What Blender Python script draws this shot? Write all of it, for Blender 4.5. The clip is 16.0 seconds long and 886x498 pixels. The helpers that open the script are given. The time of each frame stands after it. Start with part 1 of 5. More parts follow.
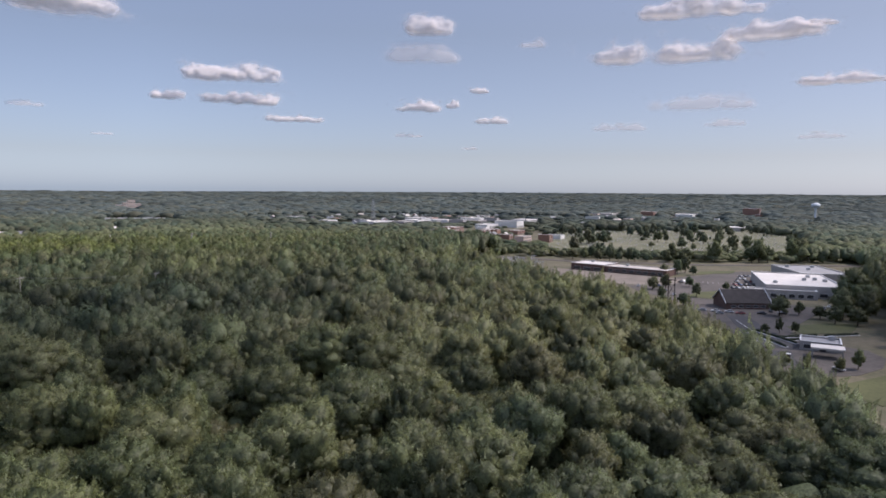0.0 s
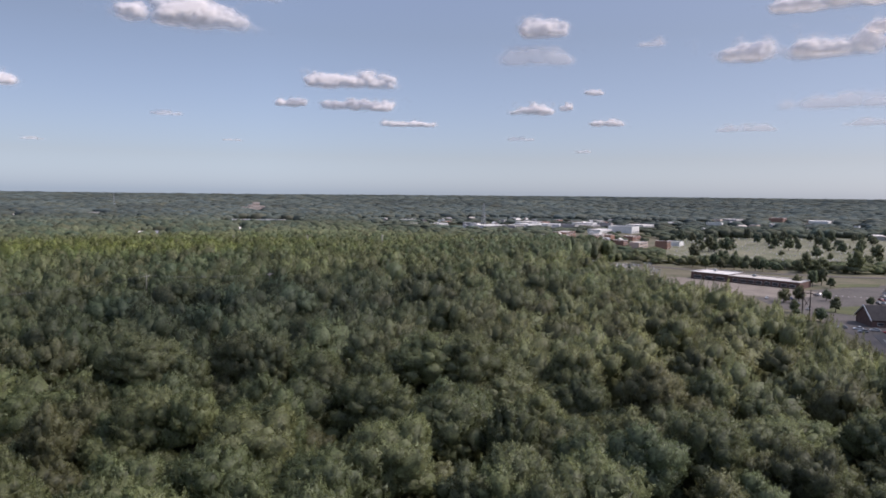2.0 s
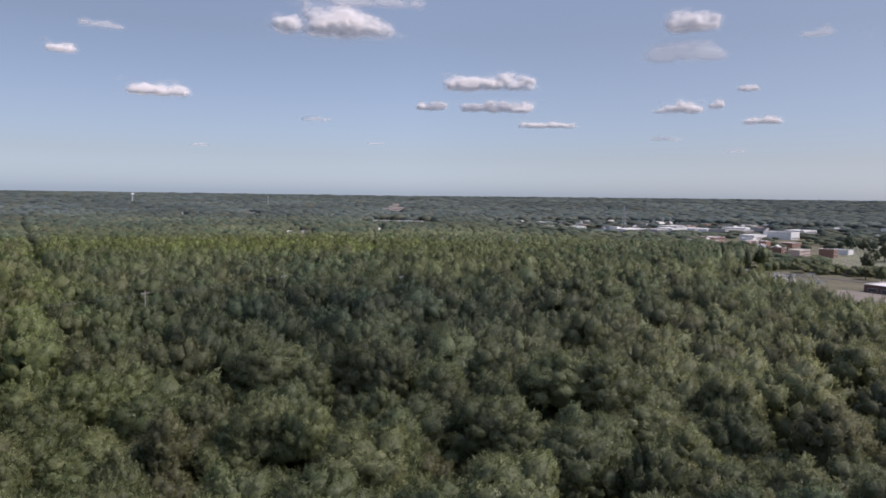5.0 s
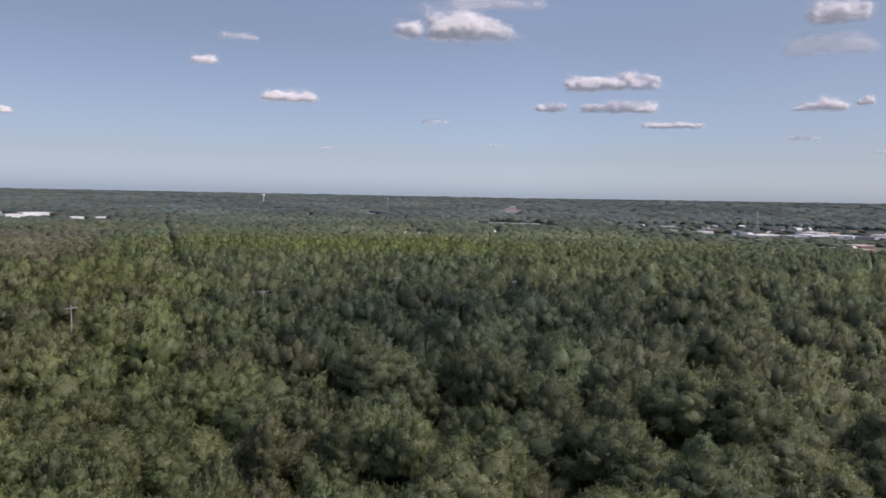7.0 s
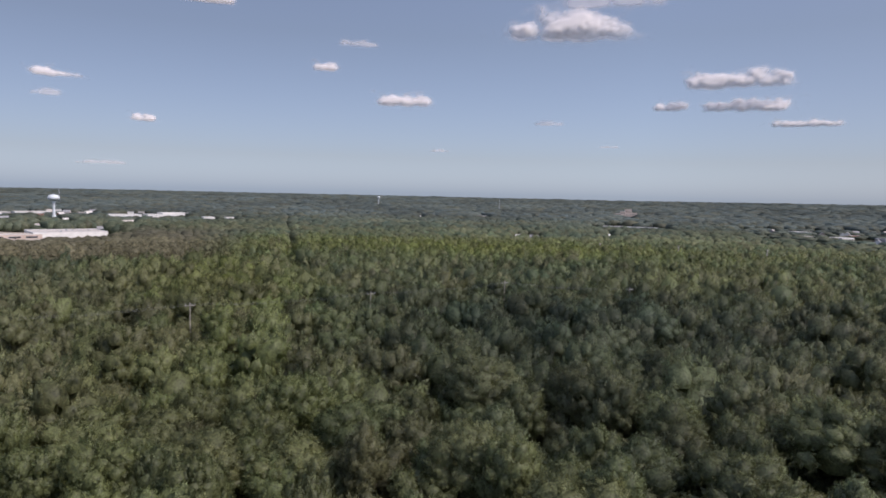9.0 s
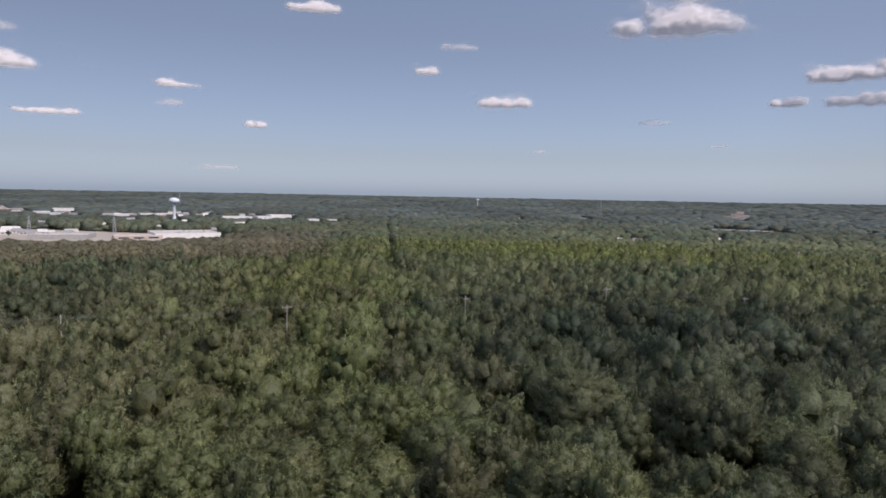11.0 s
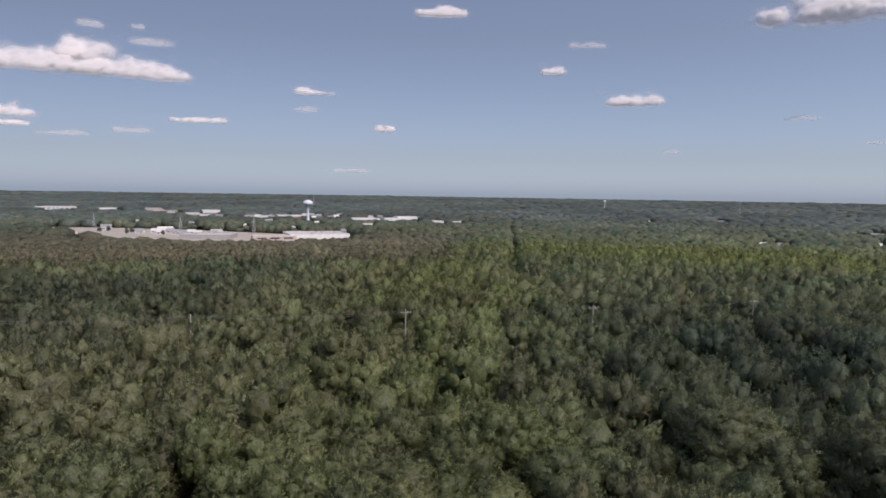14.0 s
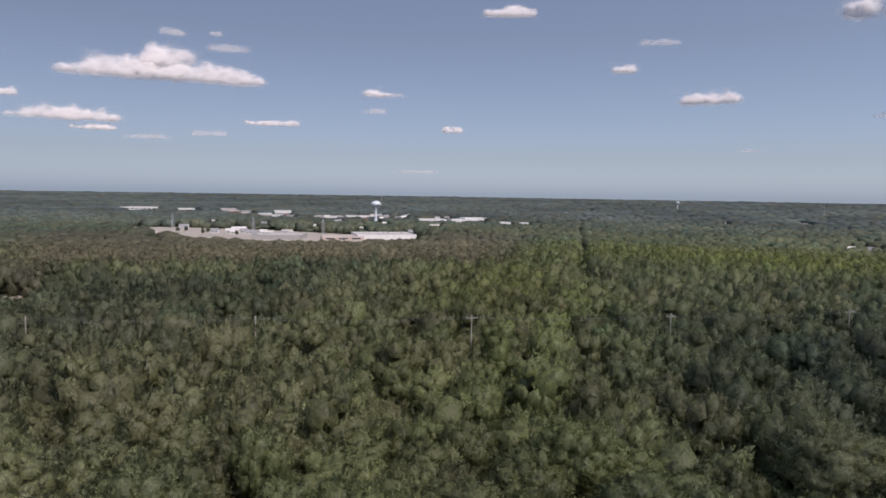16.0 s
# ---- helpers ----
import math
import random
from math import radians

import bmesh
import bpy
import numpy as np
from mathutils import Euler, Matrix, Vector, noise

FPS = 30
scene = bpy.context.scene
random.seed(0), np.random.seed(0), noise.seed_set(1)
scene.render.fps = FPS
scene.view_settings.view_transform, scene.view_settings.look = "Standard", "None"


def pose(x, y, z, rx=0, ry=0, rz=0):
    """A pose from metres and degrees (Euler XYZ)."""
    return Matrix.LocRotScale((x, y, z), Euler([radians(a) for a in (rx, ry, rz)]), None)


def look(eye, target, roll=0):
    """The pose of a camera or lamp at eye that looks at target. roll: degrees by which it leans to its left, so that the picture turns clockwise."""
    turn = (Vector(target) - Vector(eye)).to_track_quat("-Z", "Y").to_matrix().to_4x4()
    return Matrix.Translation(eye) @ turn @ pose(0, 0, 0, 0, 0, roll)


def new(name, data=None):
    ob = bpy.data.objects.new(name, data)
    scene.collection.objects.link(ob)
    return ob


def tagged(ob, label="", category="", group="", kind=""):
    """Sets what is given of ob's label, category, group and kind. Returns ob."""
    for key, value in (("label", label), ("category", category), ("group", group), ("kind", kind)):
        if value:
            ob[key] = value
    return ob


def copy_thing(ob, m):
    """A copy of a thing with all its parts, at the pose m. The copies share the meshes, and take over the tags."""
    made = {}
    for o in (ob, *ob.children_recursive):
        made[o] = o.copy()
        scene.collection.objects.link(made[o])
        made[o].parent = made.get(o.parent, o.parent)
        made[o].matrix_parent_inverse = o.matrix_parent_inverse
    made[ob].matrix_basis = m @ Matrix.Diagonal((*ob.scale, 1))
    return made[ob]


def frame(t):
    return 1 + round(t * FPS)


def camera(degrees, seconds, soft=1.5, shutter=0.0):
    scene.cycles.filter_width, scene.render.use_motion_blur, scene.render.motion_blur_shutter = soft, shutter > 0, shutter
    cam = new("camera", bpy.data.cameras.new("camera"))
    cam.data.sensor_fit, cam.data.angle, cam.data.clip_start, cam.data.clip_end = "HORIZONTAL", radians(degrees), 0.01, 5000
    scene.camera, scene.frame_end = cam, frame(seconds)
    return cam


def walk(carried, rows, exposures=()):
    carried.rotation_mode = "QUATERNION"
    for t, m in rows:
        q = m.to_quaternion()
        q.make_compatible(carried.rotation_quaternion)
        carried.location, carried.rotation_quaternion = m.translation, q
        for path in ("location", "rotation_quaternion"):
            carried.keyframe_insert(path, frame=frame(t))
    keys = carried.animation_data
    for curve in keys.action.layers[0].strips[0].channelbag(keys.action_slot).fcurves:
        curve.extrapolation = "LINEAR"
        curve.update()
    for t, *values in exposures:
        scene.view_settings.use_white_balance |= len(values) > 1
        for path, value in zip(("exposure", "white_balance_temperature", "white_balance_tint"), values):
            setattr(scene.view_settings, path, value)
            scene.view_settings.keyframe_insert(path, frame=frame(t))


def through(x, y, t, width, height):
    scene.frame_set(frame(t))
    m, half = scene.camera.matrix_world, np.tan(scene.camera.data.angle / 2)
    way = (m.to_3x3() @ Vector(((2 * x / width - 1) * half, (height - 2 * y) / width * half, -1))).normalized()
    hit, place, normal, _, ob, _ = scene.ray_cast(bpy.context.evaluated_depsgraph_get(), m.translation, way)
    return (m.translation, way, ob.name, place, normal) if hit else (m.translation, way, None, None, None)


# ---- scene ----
cam = camera(66.5, 16.0, soft=1.7)
PATH = [
    (0, (-6.391, -21.49, 59.436), (-5.298, -19.824, 59.265), 0.6),
    (0.5, (-5.451, -20.015, 59.451), (-4.414, -18.313, 59.282), 0.7),
    (1, (-4.457, -18.583, 59.452), (-3.494, -16.838, 59.284), 0.8),
    (1.5, (-3.417, -17.183, 59.391), (-2.533, -15.397, 59.225), 0.8),
    (2, (-2.521, -15.877, 59.387), (-1.713, -14.054, 59.223), 0.8),
    (2.5, (-1.777, -14.549, 59.387), (-1.042, -12.696, 59.224), 0.9),
    (3, (-1.062, -13.068, 59.456), (-0.393, -11.19, 59.294), 0.9),
    (5.5, (1.977, -6.414, 59.691), (2.326, -4.451, 59.527), 1.0),
    (6, (2.426, -4.871, 59.657), (2.685, -2.894, 59.494), 1.1),
    (6.5, (2.823, -3.312, 59.652), (2.994, -1.326, 59.489), 1.1),
    (7, (3.109, -1.878, 59.693), (3.197, 0.114, 59.529), 1.2),
    (7.5, (3.309, -0.458, 59.679), (3.315, 1.535, 59.516), 1.3),
    (8, (3.549, 0.915, 59.658), (3.472, 2.907, 59.496), 1.3),
    (8.5, (3.65, 2.379, 59.615), (3.491, 4.366, 59.452), 1.3),
    (9, (3.674, 3.844, 59.644), (3.434, 5.823, 59.48), 1.3),
    (11.5, (2.982, 10.818, 59.642), (2.395, 12.723, 59.478), 1.1),
    (12, (2.578, 12.232, 59.671), (1.933, 14.117, 59.506), 1.1),
    (12.5, (2.128, 13.574, 59.61), (1.423, 15.438, 59.446), 1.0),
    (13, (1.795, 14.797, 59.643), (1.03, 16.638, 59.479), 1.0),
    (13.5, (1.359, 16.013, 59.651), (0.539, 17.83, 59.486), 0.8),
    (14, (0.789, 17.27, 59.597), (-0.079, 19.065, 59.433), 0.9),
    (14.5, (0.207, 18.558, 59.588), (-0.702, 20.332, 59.425), 0.8),
    (15, (-0.399, 19.75, 59.711), (-1.352, 21.501, 59.546), 0.8),
    (15.5, (-1.142, 20.931, 59.69), (-2.138, 22.658, 59.526), 0.8),
    (16, (-1.885, 22.04, 59.629), (-2.925, 23.74, 59.465), 0.9),
]
walk(cam, [(t, look(e, g, r)) for t, e, g, r in PATH], exposures=((0, 0.32, 6300, 20), (9, 0.15, 6300, 20), (16, 0.02, 6300, 20)))

# ---- light ----
SUN_AZ, SUN_EL = 112.0, 50.0          # clockwise from +Y, above the horizon
world = bpy.data.worlds.new("sky")
scene.world = world
world.use_nodes = True
wn = world.node_tree
sky = wn.nodes.new("ShaderNodeTexSky")
sky.sky_type, sky.sun_disc = "NISHITA", False
sky.sun_elevation, sky.sun_rotation = radians(SUN_EL), radians(SUN_AZ)
sky.altitude, sky.air_density, sky.dust_density, sky.ozone_density = 100, 1.0, 0.7, 3.0
calm = wn.nodes.new("ShaderNodeHueSaturation")          # a milky summer sky
calm.inputs["Saturation"].default_value = 0.74
air = wn.nodes.new("ShaderNodeTexCoord")
up = wn.nodes.new("ShaderNodeSeparateXYZ")
fall = wn.nodes.new("ShaderNodeValToRGB")               # less yellow toward the horizon
fall.color_ramp.elements[0].position, fall.color_ramp.elements[1].position = 0.0, 0.22
fall.color_ramp.elements[0].color, fall.color_ramp.elements[1].color = (1.0, 1.20, 1.56, 1), (0.98, 0.99, 0.99, 1)
low_band = fall.color_ramp.elements.new(0.05)
low_band.color = (0.96, 1.0, 1.12, 1)
overhead = fall.color_ramp.elements.new(0.5)             # unseen upper sky brightened as added fill for the shadows
overhead.color = (2.5, 2.45, 2.4, 1)
high = fall.color_ramp.elements.new(0.35)
high.color = (1.16, 1.17, 1.18, 1)
tint = wn.nodes.new("ShaderNodeMix")
tint.data_type, tint.blend_type = "RGBA", "MULTIPLY"
tint.inputs[0].default_value = 1.0
wn.links.new(air.outputs["Generated"], up.inputs[0])
wn.links.new(up.outputs["Z"], fall.inputs[0])
wn.links.new(sky.outputs[0], calm.inputs["Color"])
wn.links.new(calm.outputs[0], tint.inputs["A"])
wn.links.new(fall.outputs[0], tint.inputs["B"])
side = wn.nodes.new("ShaderNodeMapRange")               # thicker haze on the sunward half
side.inputs[1].default_value, side.inputs[2].default_value = -1.0, 1.0
veil = wn.nodes.new("ShaderNodeValToRGB")
veil.color_ramp.elements[0].position, veil.color_ramp.elements[1].position = 0.05, 0.95
veil.color_ramp.elements[0].color, veil.color_ramp.elements[1].color = (0.72, 0.72, 0.73, 1), (0.86, 0.82, 0.79, 1)
clear_air = veil.color_ramp.elements.new(0.58)
clear_air.color = (1, 1, 1, 1)
haze = wn.nodes.new("ShaderNodeVectorMath")
haze.operation = "MULTIPLY"
wn.links.new(up.outputs["X"], side.inputs[0])
wn.links.new(tint.outputs["Result"], haze.inputs[0])
wn.links.new(side.outputs[0], veil.inputs[0])
wn.links.new(veil.outputs[0], haze.inputs[1])
wn.links.new(haze.outputs[0], wn.nodes["Background"].inputs[0])
wn.nodes["Background"].inputs[1].default_value = 0.088
sun_data = bpy.data.lights.new("sun", "SUN")
sun_data.energy, sun_data.angle, sun_data.color = 2.85, radians(0.5), (1.0, 0.94, 0.84)
sun = new("sun", sun_data)
sa, se = radians(SUN_AZ), radians(SUN_EL)
TO_SUN = Vector((math.sin(sa) * math.cos(se), math.cos(sa) * math.cos(se), math.sin(se)))
sun.matrix_world = look((0, 0, 300), Vector((0, 0, 300)) - TO_SUN)


# ---- materials ----
def material(name, colour, rough=0.8, second=None, scale=1.0, bump=0.0, metal=0.0, detail=4.0, spec=0.3, coords="Object"):
    """A surface with two colours mixed by noise at two sizes, and fine relief."""
    m = bpy.data.materials.new(name)
    m.use_nodes = True
    nt = m.node_tree
    b = nt.nodes["Principled BSDF"]
    b.inputs["Roughness"].default_value, b.inputs["Metallic"].default_value = rough, metal
    b.inputs["Specular IOR Level"].default_value = spec
    tc = nt.nodes.new("ShaderNodeTexCoord")
    n1, n2 = nt.nodes.new("ShaderNodeTexNoise"), nt.nodes.new("ShaderNodeTexNoise")
    n1.inputs["Scale"].default_value, n2.inputs["Scale"].default_value = scale, scale * 9
    n1.inputs["Detail"].default_value = n2.inputs["Detail"].default_value = detail
    mix = nt.nodes.new("ShaderNodeMath")
    mix.operation = "MULTIPLY_ADD"
    mix.inputs[1].default_value = 0.45
    half = nt.nodes.new("ShaderNodeMath")
    half.operation = "MULTIPLY"
    half.inputs[1].default_value = 0.55
    for n in (n1, n2):
        nt.links.new(tc.outputs[coords], n.inputs["Vector"])
    nt.links.new(n1.outputs[0], half.inputs[0])
    nt.links.new(n2.outputs[0], mix.inputs[0])
    nt.links.new(half.outputs[0], mix.inputs[2])
    ramp = nt.nodes.new("ShaderNodeValToRGB")
    ramp.color_ramp.elements[0].position, ramp.color_ramp.elements[1].position = 0.36, 0.64
    second = second or tuple(c * 0.72 for c in colour)
    ramp.color_ramp.elements[0].color, ramp.color_ramp.elements[1].color = (*second, 1), (*colour, 1)
    nt.links.new(mix.outputs[0], ramp.inputs[0])
    nt.links.new(ramp.outputs[0], b.inputs["Base Color"])
    if bump:
        bp = nt.nodes.new("ShaderNodeBump")
        bp.inputs["Strength"].default_value, bp.inputs["Distance"].default_value = bump, 0.05
        nt.links.new(n2.outputs[0], bp.inputs["Height"])
        nt.links.new(bp.outputs[0], b.inputs["Normal"])
    return m


def leaf_material(name, from_object, grain, relief, through=0.3, island=0.08, gaps=0.0):
    """Leaves: the colour of the kind of tree (object colour or the mesh's own), varied leaf by leaf, with light passing through."""
    m = bpy.data.materials.new(name)
    m.use_nodes = True
    nt = m.node_tree
    nt.nodes.remove(nt.nodes["Principled BSDF"])
    if from_object:
        src = nt.nodes.new("ShaderNodeObjectInfo").outputs["Color"]
    else:
        at = nt.nodes.new("ShaderNodeAttribute")
        at.attribute_name = "leaf_colour"
        src = at.outputs["Color"]
    geo = nt.nodes.new("ShaderNodeNewGeometry")
    noi, big = nt.nodes.new("ShaderNodeTexNoise"), nt.nodes.new("ShaderNodeTexNoise")
    noi.inputs["Scale"].default_value, noi.inputs["Detail"].default_value = grain, 4
    big.inputs["Scale"].default_value, big.inputs["Detail"].default_value = grain * 0.2, 3
    nt.links.new(geo.outputs["Position"], noi.inputs["Vector"])
    nt.links.new(geo.outputs["Position"], big.inputs["Vector"])
    add, more = nt.nodes.new("ShaderNodeMath"), nt.nodes.new("ShaderNodeMath")
    add.operation = more.operation = "MULTIPLY_ADD"
    add.inputs[1].default_value, more.inputs[1].default_value = island, 0.5
    nt.links.new(geo.outputs["Random Per Island"], add.inputs[0])
    nt.links.new(noi.outputs[0], add.inputs[2])
    nt.links.new(big.outputs[0], more.inputs[0])
    nt.links.new(add.outputs[0], more.inputs[2])
    rng = nt.nodes.new("ShaderNodeMapRange")
    rng.inputs[1].default_value, rng.inputs[2].default_value = 0.52 + island * 0.5, 0.98 + island * 0.5
    rng.inputs[3].default_value, rng.inputs[4].default_value = 0.55, 1.5
    nt.links.new(more.outputs[0], rng.inputs[0])
    mul = nt.nodes.new("ShaderNodeVectorMath")
    mul.operation = "SCALE"
    nt.links.new(src, mul.inputs[0])
    nt.links.new(rng.outputs[0], mul.inputs["Scale"])
    dif, tra, glo = (nt.nodes.new("ShaderNodeBsdf" + k) for k in ("Diffuse", "Translucent", "Glossy"))
    glo.inputs["Roughness"].default_value = 0.55
    mix, mix2 = nt.nodes.new("ShaderNodeMixShader"), nt.nodes.new("ShaderNodeMixShader")
    mix.inputs[0].default_value, mix2.inputs[0].default_value = through, 0.02
    bp = nt.nodes.new("ShaderNodeBump")
    bp.inputs["Strength"].default_value, bp.inputs["Distance"].default_value = relief, 0.9 / grain
    nt.links.new(noi.outputs[0], bp.inputs["Height"])
    nt.links.new(mul.outputs[0], dif.inputs[0])
    nt.links.new(mul.outputs[0], tra.inputs[0])
    nt.links.new(bp.outputs[0], dif.inputs["Normal"])
    nt.links.new(dif.outputs[0], mix.inputs[1])
    nt.links.new(tra.outputs[0], mix.inputs[2])
    nt.links.new(mix.outputs[0], mix2.inputs[1])
    nt.links.new(glo.outputs[0], mix2.inputs[2])
    nt.links.new(mix2.outputs[0], nt.nodes["Material Output"].inputs[0])
    if gaps:
        fine, hole = nt.nodes.new("ShaderNodeTexNoise"), nt.nodes.new("ShaderNodeMapRange")
        fine.inputs["Scale"].default_value, fine.inputs["Detail"].default_value = grain * 2.2, 1
        hole.inputs[1].default_value, hole.inputs[2].default_value = 0.42, 0.58
        hole.inputs[3].default_value, hole.inputs[4].default_value = 0.0, gaps
        air_, out = nt.nodes.new("ShaderNodeBsdfTransparent"), nt.nodes.new("ShaderNodeMixShader")
        nt.links.new(geo.outputs["Position"], fine.inputs["Vector"])
        nt.links.new(fine.outputs[0], hole.inputs[0])
        nt.links.new(hole.outputs[0], out.inputs[0])
        nt.links.new(mix2.outputs[0], out.inputs[1])
        nt.links.new(air_.outputs[0], out.inputs[2])
        nt.links.new(out.outputs[0], nt.nodes["Material Output"].inputs[0])
    return m


def cloud_material(name, thick):
    """Cloud: bright scattering droplets that thin out toward the rim, by the mesh's own density."""
    m = bpy.data.materials.new(name)
    m.use_nodes = True
    nt = m.node_tree
    nt.nodes.remove(nt.nodes["Principled BSDF"])
    at = nt.nodes.new("ShaderNodeAttribute")
    at.attribute_name = "leaf_colour"
    rng = nt.nodes.new("ShaderNodeMapRange")
    rng.interpolation_type = "SMOOTHSTEP"
    rng.inputs[1].default_value, rng.inputs[2].default_value = -0.05, 1.0
    rng.inputs[3].default_value, rng.inputs[4].default_value = 0.0, thick
    nt.links.new(at.outputs["Fac"], rng.inputs[0])
    dif, tra, clear_, = (nt.nodes.new("ShaderNodeBsdf" + k) for k in ("Diffuse", "Translucent", "Transparent"))
    dif.inputs[0].default_value, tra.inputs[0].default_value = (0.64, 0.59, 0.56, 1), (0.42, 0.39, 0.37, 1)
    body, out = nt.nodes.new("ShaderNodeAddShader"), nt.nodes.new("ShaderNodeMixShader")
    nt.links.new(dif.outputs[0], body.inputs[0])
    nt.links.new(tra.outputs[0], body.inputs[1])
    nt.links.new(rng.outputs[0], out.inputs[0])
    nt.links.new(clear_.outputs[0], out.inputs[1])
    nt.links.new(body.outputs[0], out.inputs[2])
    nt.links.new(out.outputs[0], nt.nodes["Material Output"].inputs[0])
    return m


def paint_material(name):
    """Car paint in the object's own colour."""
    m = bpy.data.materials.new(name)
    m.use_nodes = True
    nt = m.node_tree
    b = nt.nodes["Principled BSDF"]
    nt.links.new(nt.nodes.new("ShaderNodeObjectInfo").outputs["Color"], b.inputs["Base Color"])
    b.inputs["Roughness"].default_value, b.inputs["Coat Weight"].default_value = 0.35, 0.6
    return m


LEAF_NEAR = leaf_material("leaves", True, 3.2, 0.75, 0.45)
LEAF_MID = leaf_material("leaves_canopy", False, 2.4, 0.75, 0.45)
SPRAY_NEAR = leaf_material("leaf_sprays", True, 2.8, 0.0, 0.5, 0.42, 0.9)
SPRAY_MID = leaf_material("leaf_sprays_canopy", False, 2.0, 0.0, 0.5, 0.42, 0.8)
LEAF_FAR = leaf_material("leaves_distant", False, 0.55, 0.5, 0.4)
BARK = material("bark", (0.13, 0.10, 0.075), 0.9, (0.06, 0.045, 0.035), 2.0, 0.5)
CLOUD = cloud_material("cloud_white", 0.78)
CLOUD_HAZY = cloud_material("cloud_haze", 0.24)
CLOUD_THIN = cloud_material("cloud_wisp", 0.30)
CLOUD_VEIL = cloud_material("cloud_veil", 0.135)
CLOUD_FILM = cloud_material("cloud_film", 0.05)
SOIL = material("forest_floor", (0.10, 0.10, 0.06), 0.95, (0.055, 0.06, 0.034), 0.05, 0.4)
ASPHALT = material("asphalt", (0.085, 0.08, 0.077), 0.9, (0.055, 0.053, 0.052), 0.05, 0.2)
OLD_ASPHALT = material("pale_asphalt", (0.140, 0.121, 0.105), 0.95, (0.075, 0.066, 0.058), 0.06, 0.2)
CONCRETE = material("concrete", (0.26, 0.218, 0.178), 0.9, (0.165, 0.135, 0.105), 0.1, 0.2)
GRAVEL = material("pale_gravel", (0.46, 0.395, 0.32), 0.95, (0.33, 0.285, 0.23), 0.03, 0.4)
LAWN = material("lawn", (0.115, 0.118, 0.048), 0.95, (0.07, 0.075, 0.032), 0.08, 0.4)
DRY_GRASS = material("dry_grass", (0.215, 0.195, 0.125), 0.95, (0.095, 0.105, 0.055), 0.02, 0.4)
VERGE = material("worn_verge", (0.175, 0.145, 0.095), 0.95, (0.085, 0.085, 0.045), 0.04, 0.4)
ROOF_WHITE = material("white_roof_membrane", (0.72, 0.67, 0.61), 0.8, (0.56, 0.52, 0.47), 0.08, 0.1)
ROOF_GREY = material("grey_roof", (0.36, 0.35, 0.34), 0.85, (0.26, 0.25, 0.245), 0.08, 0.2)
ROOF_TAN = material("ballast_roof", (0.58, 0.52, 0.46), 0.9, (0.43, 0.385, 0.335), 0.05, 0.2)
SHINGLE = material("dark_shingle", (0.065, 0.058, 0.056), 0.95, (0.04, 0.036, 0.035), 0.4, 0.5)
BRICK = material("brown_brick", (0.17, 0.105, 0.085), 0.9, (0.11, 0.07, 0.06), 0.5, 0.3)
RED_BRICK = material("red_brick", (0.33, 0.19, 0.14), 0.9, (0.24, 0.135, 0.10), 0.5, 0.3)
STUCCO = material("grey_stucco", (0.42, 0.40, 0.37), 0.9, (0.34, 0.32, 0.30), 0.3, 0.2)
WHITE_WALL = material("white_wall", (0.78, 0.76, 0.72), 0.7, (0.64, 0.62, 0.58), 0.2, 0.1)
PINK_WALL = material("buff_wall", (0.62, 0.50, 0.42), 0.85, (0.48, 0.38, 0.32), 0.2, 0.2)
GLASS = material("dark_window_glass", (0.03, 0.035, 0.04), 0.3, (0.02, 0.022, 0.026), 0.5, 0, spec=0.6)
TRIM = material("white_trim", (0.72, 0.71, 0.69), 0.6, (0.6, 0.59, 0.57), 0.8)
STEEL = material("galvanised_steel", (0.50, 0.51, 0.52), 0.45, (0.38, 0.39, 0.40), 1.2, 0.1, metal=0.6)
TANK_PAINT = material("tank_paint", (0.74, 0.76, 0.76), 0.45, (0.62, 0.65, 0.66), 0.15, 0.05)
POLE_WOOD = material("weathered_pole", (0.50, 0.46, 0.41), 0.9, (0.34, 0.30, 0.26), 0.8, 0.4)
DARK_WOOD = material("creosoted_pole", (0.06, 0.05, 0.045), 0.9, (0.035, 0.03, 0.028), 0.8, 0.4)
RUBBER = material("rubber", (0.025, 0.025, 0.026), 0.85, (0.018, 0.018, 0.018), 3)
PAINT_LINE = material("road_paint", (0.68, 0.67, 0.64), 0.8, (0.5, 0.49, 0.46), 0.8)
STONE = material("grave_stone", (0.62, 0.60, 0.57), 0.8, (0.42, 0.40, 0.38), 0.6, 0.3)
CAR_PAINT = paint_material("car_paint")
WIRE = material("bare_wire", (0.30, 0.30, 0.28), 0.6, (0.2, 0.2, 0.19), 1)


